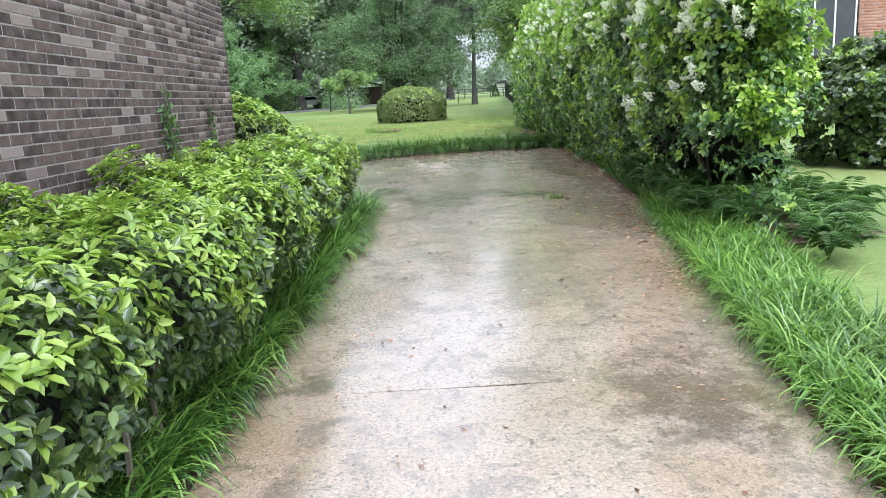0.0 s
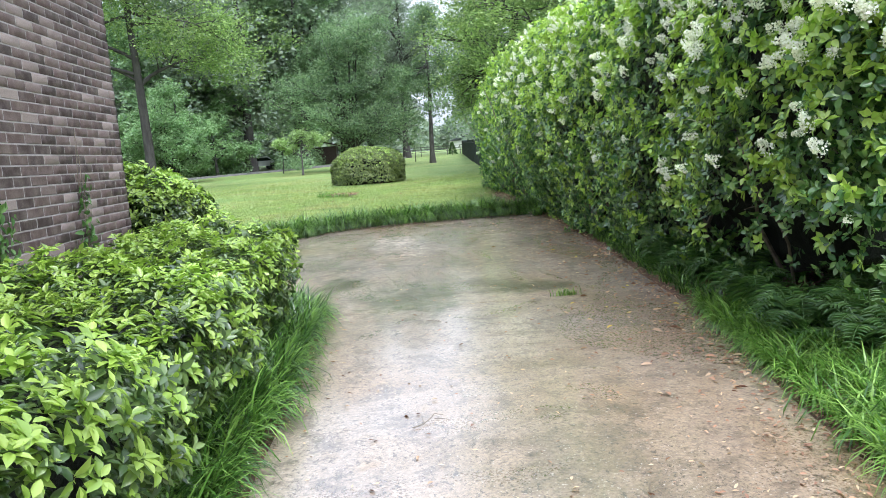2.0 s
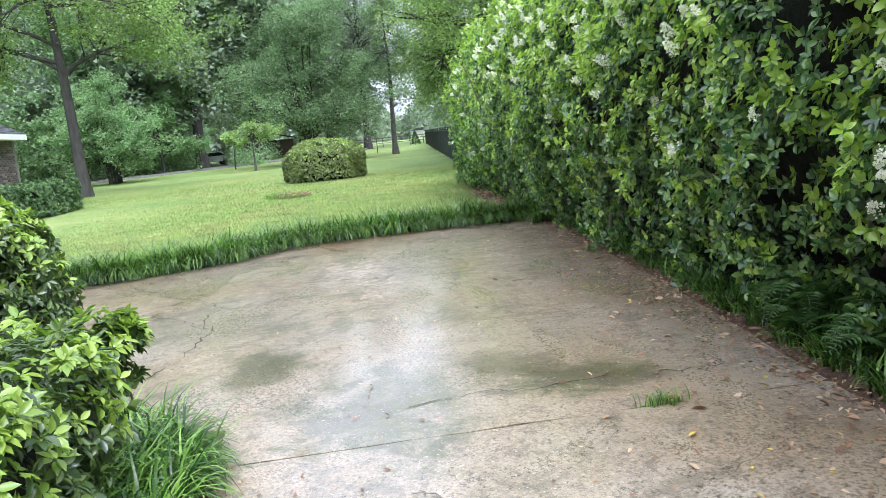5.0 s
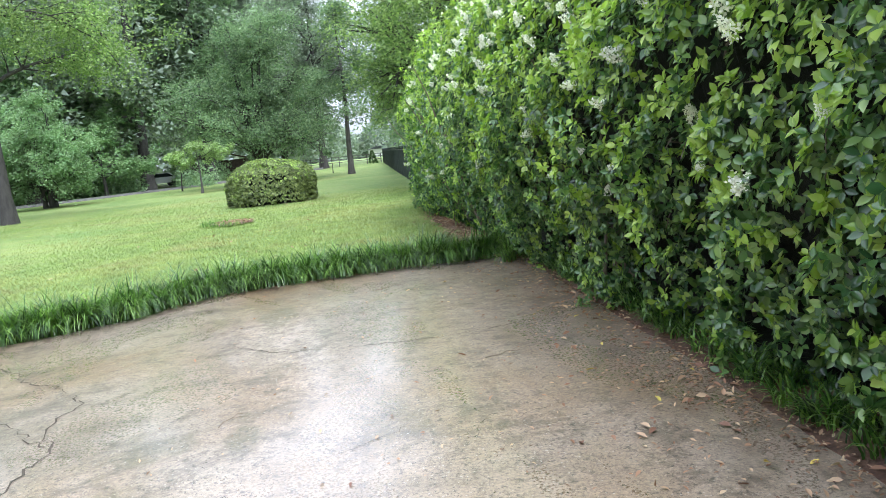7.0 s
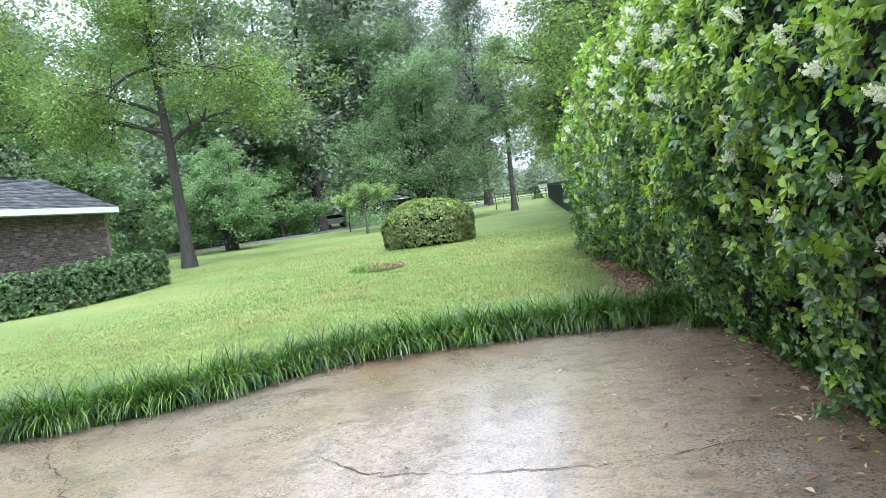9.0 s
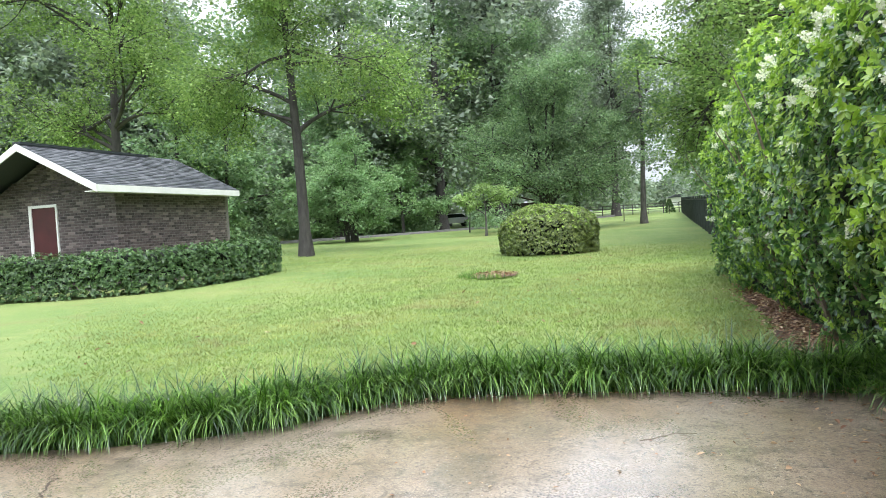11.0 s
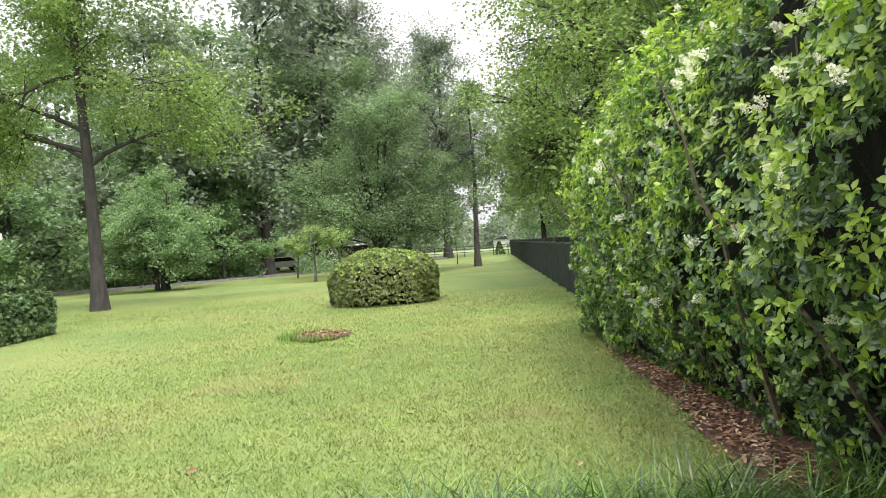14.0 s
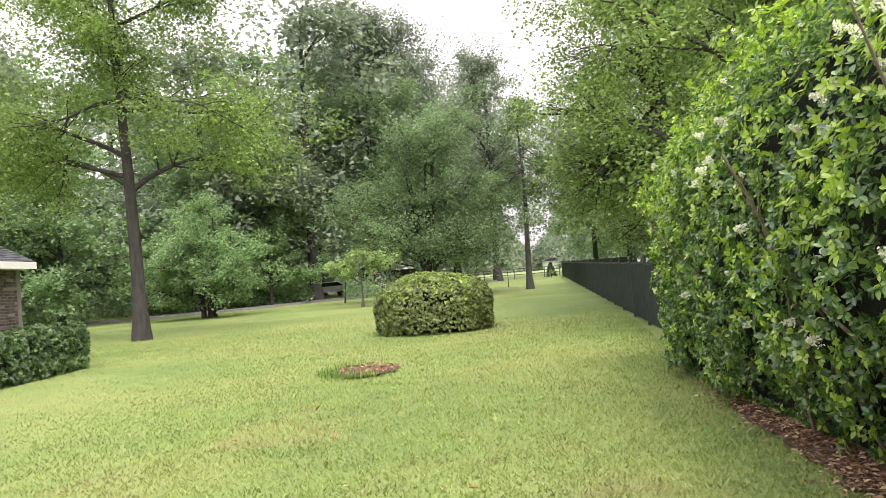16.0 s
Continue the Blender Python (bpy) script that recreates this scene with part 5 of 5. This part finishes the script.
def at_ground(x, y):
    return (x, y, gz(y) - 0.03)


tree("oak_tree", "tall oak with dark forked trunk and open leafy crown", at_ground(-13.3, 43.7), 101, 19, 0.29, 0.3,
     [(-3.5, 0, 9.0, 3.6, 3.5, 2.2), (3.8, 0.5, 8.0, 3.6, 3.4, 1.9), (0, 0, 12.5, 3.8, 3.8, 2.6), (-1.8, -1, 16.0, 4.0, 4.0, 2.6), (3.0, 1, 16.5, 3.8, 3.5, 2.6), (0.5, 0, 19.5, 4.5, 4.5, 2.4)],
     78000, 0.125, 260, OAK, wander=0.45, tight=0.085)
tree("oak_tree", "tall oak behind the shed with crooked low limbs", at_ground(-25.2, 46.0), 102, 20, 0.33, 0.26,
     [(-4.5, 0, 9.0, 4.0, 3.5, 2.2), (3.5, 0, 10.0, 3.6, 3.5, 2.4), (0, 0, 14.0, 4.5, 4.5, 2.8), (-5, 0, 15.5, 4.6, 4.2, 2.6), (-3, 0, 18.5, 4.6, 4.2, 2.6), (2.5, 0, 18, 4.4, 4.4, 2.6)],
     66000, 0.135, 260, OAK, wander=0.5, tight=0.085)
tree("crepe_myrtle", "dense multi-stemmed small-leaved tree behind the bush", at_ground(-3.0, 62.5), 103, 11.8, 0.16, 0.12,
     [(-3.6, 0, 5.2, 3.2, 3.2, 1.8), (3.4, 0, 5.2, 3.0, 3.0, 1.8), (0, 0, 7.0, 3.8, 3.6, 2.2), (0.5, -1, 9.6, 2.8, 2.8, 1.8), (0, -2.2, 4.2, 3.8, 2.2, 1.3), (3.0, -1, 3.4, 2.4, 2.0, 1.0), (2.4, 0, 11.3, 1.9, 1.9, 1.7)],
     64000, 0.13, 230, WOOD_LEAF, stems=6)
tree("slender_tree", "slender tree with grey trunk and thin open crown", at_ground(3.62, 66.0), 104, 14, 0.23, 0.42,
     [(-1.8, 0, 7.0, 2.6, 2.4, 1.5), (1.6, 0, 8.0, 2.2, 2.2, 1.5), (0.5, 0, 11.5, 2.4, 2.4, 1.8)], 16000, 0.14, 100, WOOD_LEAF, BARK_GREY)
tree("young_dogwood", "small young tree with pale green umbrella crown", at_ground(-6.7, 57.3), 105, 3.0, 0.075, 0.28,
     [(-1.2, 0, 2.5, 0.95, 1.0, 0.40), (1.05, 0, 2.6, 0.9, 0.9, 0.42), (0, 0, 3.1, 1.2, 1.0, 0.35)], 4200, 0.11, 60, DOGWOOD, BARK_GREY, wander=0.1)
tree("pale_spreading_tree", "low spreading tree with pale green leaves", at_ground(-16.9, 60.0), 106, 6.8, 0.14, 0.15,
     [(-2.4, 0, 4.0, 2.3, 2.4, 1.3), (2.3, 0, 3.8, 2.2, 2.2, 1.3), (0, 0, 5.6, 2.8, 2.6, 1.4), (0, -1.5, 2.8, 3.0, 1.8, 1.0), (-2.2, -1, 1.7, 1.6, 1.4, 0.8), (2.2, -1, 1.8, 1.6, 1.4, 0.8)], 36000, 0.135, 150, PALE_LEAF, stems=4)
tree("dark_oak", "large dark-trunked tree at the wood's edge", at_ground(-9.2, 82.0), 107, 20, 0.55, 0.35,
     [(-4, 0, 11, 4.5, 4, 3.0), (4, 0, 11.5, 4.5, 4, 3.0), (0, 0, 16, 5.0, 4.5, 3.4)], 34000, 0.22, 150, WOOD_LEAF)
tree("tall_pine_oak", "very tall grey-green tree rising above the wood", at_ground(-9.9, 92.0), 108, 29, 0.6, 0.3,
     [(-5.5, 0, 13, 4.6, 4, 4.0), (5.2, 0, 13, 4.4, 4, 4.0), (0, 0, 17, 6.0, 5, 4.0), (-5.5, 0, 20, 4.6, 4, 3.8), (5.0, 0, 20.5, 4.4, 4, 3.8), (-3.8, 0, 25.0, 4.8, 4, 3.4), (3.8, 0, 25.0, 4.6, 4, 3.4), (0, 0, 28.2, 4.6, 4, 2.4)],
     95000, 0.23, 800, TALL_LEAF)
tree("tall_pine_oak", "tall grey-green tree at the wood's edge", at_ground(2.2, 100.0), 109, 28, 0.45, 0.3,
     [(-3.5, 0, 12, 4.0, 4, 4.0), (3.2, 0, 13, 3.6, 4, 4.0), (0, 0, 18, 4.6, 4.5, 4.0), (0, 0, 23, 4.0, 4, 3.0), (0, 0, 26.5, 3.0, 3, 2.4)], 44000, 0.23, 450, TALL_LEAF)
for x, y, s, hgt, out in ((7.0, 41.0, 110, 20.0, 2.0), (11.5, 50.0, 111, 19.0, 0.0), (13.5, 64.0, 113, 18.0, 0.0), (9.5, 33.0, 114, 15.0, 0.0)):
    k = hgt / 20
    tree("willow_oak", "overhanging leafy tree behind the black fence", at_ground(x, y), s, hgt, 0.32, 0.2,
         [(out - 3.4 * k, -1, 6.2 * k, 3.4, 3.4, 2.1), (3.2, 0, 7.0 * k, 3.6, 3.4, 2.2), (out - 3.6 * k, 0, 10.5 * k, 3.4, 3.6, 2.4), (1.0, 0, 12.5 * k, 4.4, 4.2, 2.6), (-1.5, 0, 16.5 * k, 4.4, 4.2, 2.8), (0.5, 0, 20 * k, 4.2, 4.2, 2.4), (out - 3.2 * k, 0, 4.6 * k, 2.6, 3.0, 1.5)],
         80000 if y < 55 else 40000, 0.12, 380, OAK, group="trees behind the fence", wander=0.4)


# ---------------------------------------------------------------- the woods
def woods():
    kinds = []
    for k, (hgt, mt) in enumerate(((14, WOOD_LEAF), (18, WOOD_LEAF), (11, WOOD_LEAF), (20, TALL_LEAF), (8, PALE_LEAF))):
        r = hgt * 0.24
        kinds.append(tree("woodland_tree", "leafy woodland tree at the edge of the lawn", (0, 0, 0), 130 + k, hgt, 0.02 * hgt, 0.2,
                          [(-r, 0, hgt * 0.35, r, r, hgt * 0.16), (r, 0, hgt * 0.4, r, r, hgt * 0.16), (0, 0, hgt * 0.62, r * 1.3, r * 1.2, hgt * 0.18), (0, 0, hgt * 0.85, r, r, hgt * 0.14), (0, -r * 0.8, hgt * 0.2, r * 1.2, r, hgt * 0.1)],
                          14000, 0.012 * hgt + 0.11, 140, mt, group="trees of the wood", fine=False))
    rng = np.random.default_rng(140)
    spots = []
    for x in np.arange(-74, -9, 5.0):
        for row, y0 in enumerate((70, 80, 92)):
            spots.append((x + rng.normal(0, 1.4) - row * 2, y0 + rng.normal(0, 2.5) - 0.42 * max(0, -x - 24) + row * 1.0, row))
    for x in np.arange(-12, 3, 5.0):
        spots.append((x + rng.normal(0, 1), 112 + rng.normal(0, 3), 2))
    for x in (17.0, 21.0):
        spots.append((x, 118 + rng.normal(0, 3), 2))
    for y in np.arange(26, 110, 9.5):
        spots.append((16 + 0.09 * y + rng.normal(0, 1.5), y + rng.normal(0, 2), 0))
        spots.append((23 + 0.1 * y + rng.normal(0, 1.5), y + rng.normal(0, 2), 2))
    first = set()
    for x, y, row in spots:
        k = int(rng.choice(5, p=(0.3, 0.22, 0.2, 0.08, 0.2) if row == 0 else (0.3, 0.34, 0.1, 0.26, 0.0)))
        m = pose(x, y, gz(y) - 0.05, 0, 0, rng.uniform(0, 360))
        sc = rng.uniform(0.9, 1.2) * (1.0, 1.2, 1.35)[row]
        if k not in first:
            first.add(k)
            ob = kinds[k]
            ob.matrix_world = m
        else:
            ob = copy_thing(kinds[k], m)
        ob.scale = (sc, sc, sc)
    for k in range(5):
        if k not in first:
            kinds[k].matrix_world = pose(-60, 100, gz(100))
    # low growth under the trees
    n = 60000
    x = rng.uniform(-75, -8, n)
    y = 72 + rng.uniform(0, 22, n) - 0.42 * np.maximum(0, -x - 24)
    clear = np.abs(x - (0.3 - 16.0 * (y - 15.8) / 74.2)) > 1.3
    x, y = x[clear], y[clear]
    n = len(x)
    z = slope(y) + rng.gamma(1.6, 0.8, n) * (0.7 + 0.5 * np.sin(x * 0.7) * np.sin(y * 0.5))
    ob = leaves("undergrowth", np.stack([x, y, z], 1), rng.normal(size=(n, 3)), rng.normal(0, 0.6, (n, 3)) + np.array([0, -0.3, 1]), rng.uniform(0.12, 0.28, n), WOOD_LEAF, None, "", 1.2, 3)
    tagged(ob, "tangled leafy undergrowth below the trees", "undergrowth", kind="stuff")
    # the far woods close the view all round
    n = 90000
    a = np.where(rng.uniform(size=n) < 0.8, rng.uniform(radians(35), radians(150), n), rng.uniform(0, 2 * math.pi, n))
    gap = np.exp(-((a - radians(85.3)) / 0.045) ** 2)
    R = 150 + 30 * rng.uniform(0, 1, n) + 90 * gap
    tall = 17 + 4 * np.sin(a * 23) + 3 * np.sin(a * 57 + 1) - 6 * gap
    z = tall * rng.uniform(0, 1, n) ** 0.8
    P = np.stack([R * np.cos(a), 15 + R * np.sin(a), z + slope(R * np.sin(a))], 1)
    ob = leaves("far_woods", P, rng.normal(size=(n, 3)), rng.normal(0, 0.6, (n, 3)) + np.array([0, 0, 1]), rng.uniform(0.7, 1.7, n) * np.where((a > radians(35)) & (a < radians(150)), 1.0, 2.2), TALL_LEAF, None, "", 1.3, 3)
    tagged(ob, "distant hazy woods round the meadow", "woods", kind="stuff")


woods()


# ---------------------------------------------------------------- beyond the lawn
def neighbour():
    h = thing("neighbour_house", "red brick house with dark screened porch", "house", (9.75, 20.0, 0.2))
    w = box_part("wall", (-0.2, 0, 0, 9.0, 0, 5.2), MORTAR, h, bevel=0)
    w.matrix_local = Matrix(((0, 1, 0, 1.75), (-1, 0, 0, 0), (0, 0, 1, 0), (0, 0, 0, 1)))
    brick_field(w, 3.2, 0.0, 5.1, BRICK_RED)
    box_part("porch_floor", (-0.1, 1.75, 0, 3.0, 1.70, 1.86), DARK_WOOD, h)
    for k in range(4):
        x = -0.05 + k * 0.56
        box_part("post", (x, x + 0.045, -0.05, 0.0, 1.86, 5.0), WHITE_PAINT, h, "white porch batten")
        if k < 3:
            box_part("screen", (x + 0.045, x + 0.56, -0.03, -0.01, 1.86, 5.0), SCREEN, h, "dark porch screen")
    box_part("wall", (-0.1, 0.0, 0.0, 5.0, 0.0, 5.0), DARK_WOOD, h)
    box_part("eave", (-0.5, 12, -0.6, 6.0, 5.2, 5.4), WHITE_PAINT, h)
    for x in (0.25, 0.5):
        box_part("bracket", (x, x + 0.05, -0.03, 0.05, 0.0, 1.70), BLACK_METAL, h)


neighbour()
hedge_block("garden_shrub", "broad leafy shrub in front of the neighbouring house", pose(7.7, 11.9, gz(11.9)), (1.6, 1.4, 0.97), 3600, 0.10, (HEDGE_LEAF, HEDGE_TIP), 23, 0.16, 6, 0.3, 0.3, 0.85, 1.8, 4)
hedge_block("garden_shrub", "broad leafy shrub in front of the neighbouring house", pose(10.4, 13.5, gz(13.5)), (1.9, 1.6, 0.95), 2400, 0.10, (HEDGE_LEAF, HEDGE_TIP), 24, 0.16, 6, 0.3, 0.3, 0.85, 1.8, 4)


def road():
    pts = [(-70, 50), (-40, 58.5), (-22.8, 66.0), (-17, 68.3), (-11.3, 74.5), (-4, 84), (2, 97)]
    bm = bmesh.new()
    rows = []
    for k, (x, y) in enumerate(pts):
        z = gz(y) + 0.05
        rows.append([bm.verts.new((x, y + o, z + q)) for o, q in ((0, -0.12), (0.15, 0.1), (1.2, 0.12), (1.5, -0.1))])
    for a, b in zip(rows, rows[1:]):
        for k in range(3):
            bm.faces.new((a[k], b[k], b[k + 1], a[k + 1]))
    bmesh.ops.recalc_face_normals(bm, faces=bm.faces)
    tagged(part("road", bm, GRAVEL), "pale gravel lane along the edge of the wood", "road", kind="structure")


road()


def car():
    h = thing("parked_car", "white car parked at the edge of the wood", "car", (-15.7, 90.0, gz(90.0) + 0.02))
    bm = bmesh.new()
    prof = [(-2.2, 0.35), (-2.25, 0.75), (-1.5, 0.95), (-0.8, 1.45), (0.9, 1.48), (1.7, 1.0), (2.2, 0.92), (2.25, 0.4)]
    a = [bm.verts.new((x, -0.88, z)) for x, z in prof]
    b = [bm.verts.new((x, 0.88, z)) for x, z in prof]
    bm.faces.new(a)
    bm.faces.new(b[::-1])
    for k in range(len(prof)):
        q = (k + 1) % len(prof)
        bm.faces.new((a[q], a[k], b[k], b[q]))
    bmesh.ops.recalc_face_normals(bm, faces=bm.faces)
    bmesh.ops.bevel(bm, geom=list(bm.edges), offset=0.06, segments=2, affect="EDGES")
    part("body", bm, CAR_PAINT, h)
    for y in (-0.885, 0.865):
        bm = bmesh.new()
        q = [(-1.25, 0.98), (-0.75, 1.38), (0.8, 1.40), (1.4, 1.02)]
        v0 = [bm.verts.new((x, y, z)) for x, z in q]
        v1 = [bm.verts.new((x, y + 0.02, z)) for x, z in q]
        bm.faces.new(v0)
        bm.faces.new(v1[::-1])
        for k in range(4):
            bm.faces.new((v0[(k + 1) % 4], v0[k], v1[k], v1[(k + 1) % 4]))
        part("window", bm, CAR_GLASS, h)
    for x in (-1.4, 1.4):
        for y in (-0.8, 0.8):
            bm = bmesh.new()
            bmesh.ops.create_cone(bm, cap_ends=True, segments=18, radius1=0.34, radius2=0.34, depth=0.22, matrix=Matrix.LocRotScale((x, y, 0.34), Euler((radians(90), 0, 0)), None))
            part("wheel", bm, RUBBER, h)
    h.rotation_euler = (0, 0, radians(25))


car()


def barn():
    h = thing("dark_barn", "low dark brown shed with a shallow gable roof among trees", "barn", (-10.5, 96.0, gz(96.0)))
    box_part("wall", (-3.6, 3.6, 0, 4, 0, 2.2), DARK_WOOD, h)
    bm = bmesh.new()
    c = [(-4.2, 2.1), (0, 3.3), (4.2, 2.1), (4.2, 2.25), (0, 3.5), (-4.2, 2.25)]
    a = [bm.verts.new((x, -0.4, z)) for x, z in c]
    b = [bm.verts.new((x, 4.4, z)) for x, z in c]
    bm.faces.new(a)
    bm.faces.new(b[::-1])
    for k in range(6):
        q = (k + 1) % 6
        bm.faces.new((a[q], a[k], b[k], b[q]))
    bmesh.ops.recalc_face_normals(bm, faces=bm.faces)
    part("roof", bm, DARK_WOOD, h)


barn()


def rail_fence():
    h = thing("rail_fence", "thin post and rail fence at the end of the lawn", "fence")
    for k in range(9):
        x = -3.0 + k * 1.8
        box_part("post", (x - 0.05, x + 0.05, 101.95, 102.05, gz(102) - 0.1, gz(102) + 1.2), BARK_GREY, h)
    for z in (0.45, 0.8, 1.12):
        box_part("rail", (-3.2, 11.6, 101.9, 101.94, gz(102) + z, gz(102) + z + 0.07), BARK_GREY, h)


rail_fence()


def far_house():
    h = thing("far_house", "distant pale house beyond the meadow", "house", (27.0, 240.0, gz(170)))
    box_part("wall", (-7, 7, 0, 7, 0, 3.0), WHITE_PAINT, h)
    bm = bmesh.new()
    c = [(-7.5, 2.9), (0, 5.4), (7.5, 2.9)]
    a = [bm.verts.new((x, -0.5, z)) for x, z in c]
    b = [bm.verts.new((x, 7.5, z)) for x, z in c]
    bm.faces.new(a)
    bm.faces.new(b[::-1])
    for k in range(3):
        bm.faces.new((a[(k + 1) % 3], a[k], b[k], b[(k + 1) % 3]))
    bmesh.ops.recalc_face_normals(bm, faces=bm.faces)
    part("roof", bm, SHINGLE, h)


far_house()


def conifer(x, y, hgt, seed):
    rng = np.random.default_rng(seed)
    h = thing("small_conifer", "small upright conifer on the far lawn", "conifer", at_ground(x, y))
    n = 900
    t = rng.uniform(0, 1, n)
    a = rng.uniform(0, 6.28, n)
    r = 0.36 * hgt * (1 - t) ** 0.8 * rng.uniform(0.5, 1.05, n)
    P = np.stack([r * np.cos(a), r * np.sin(a), hgt * (0.05 + 0.95 * t)], 1)
    leaves("foliage", P, np.stack([np.cos(a), np.sin(a), np.full(n, 0.5)], 1), rng.normal(size=(n, 3)), np.full(n, 0.16), SHED_HEDGE, h, wide=0.8, shape=4)
    v, f = [], []
    tube(v, f, [(0, 0, -0.05), (0, 0, hgt * 0.9)], (0.04, 0.01), 6)
    mesh_ob("trunk", v, f, BARK, h)


conifer(8.0, 96.0, 1.6, 151)
tree("sapling", "thin young sapling on the far lawn", at_ground(2.4, 74.0), 152, 3.2, 0.035, 0.3, [(0, 0, 2.2, 0.7, 0.7, 0.7), (0, 0, 2.9, 0.5, 0.5, 0.5)], 700, 0.14, 25, WOOD_LEAF)
tree("sapling", "thin young sapling beside the lane", at_ground(-9.4, 66.0), 153, 3.0, 0.05, 0.4, [(0, 0, 2.6, 0.7, 0.7, 0.5)], 500, 0.14, 20, OAK)


def drive_weed():
    rng = np.random.default_rng(161)
    n = 90
    P = np.stack([1.55 + rng.normal(0, 0.07, n), 9.70 + rng.normal(0, 0.02, n), np.full(n, gz(9.7) - 0.005)], 1)
    ob = blades("weed_tuft", P, rng.normal(size=(n, 3)) * np.array([1, 1, 0]), np.full(n, 0.12), 0.007, BORDER_LIGHT, "small green weed growing in the concrete joint", 0.8, 162, 3)
    tagged(ob, "small green weed growing in the concrete joint", "weed")


drive_weed()
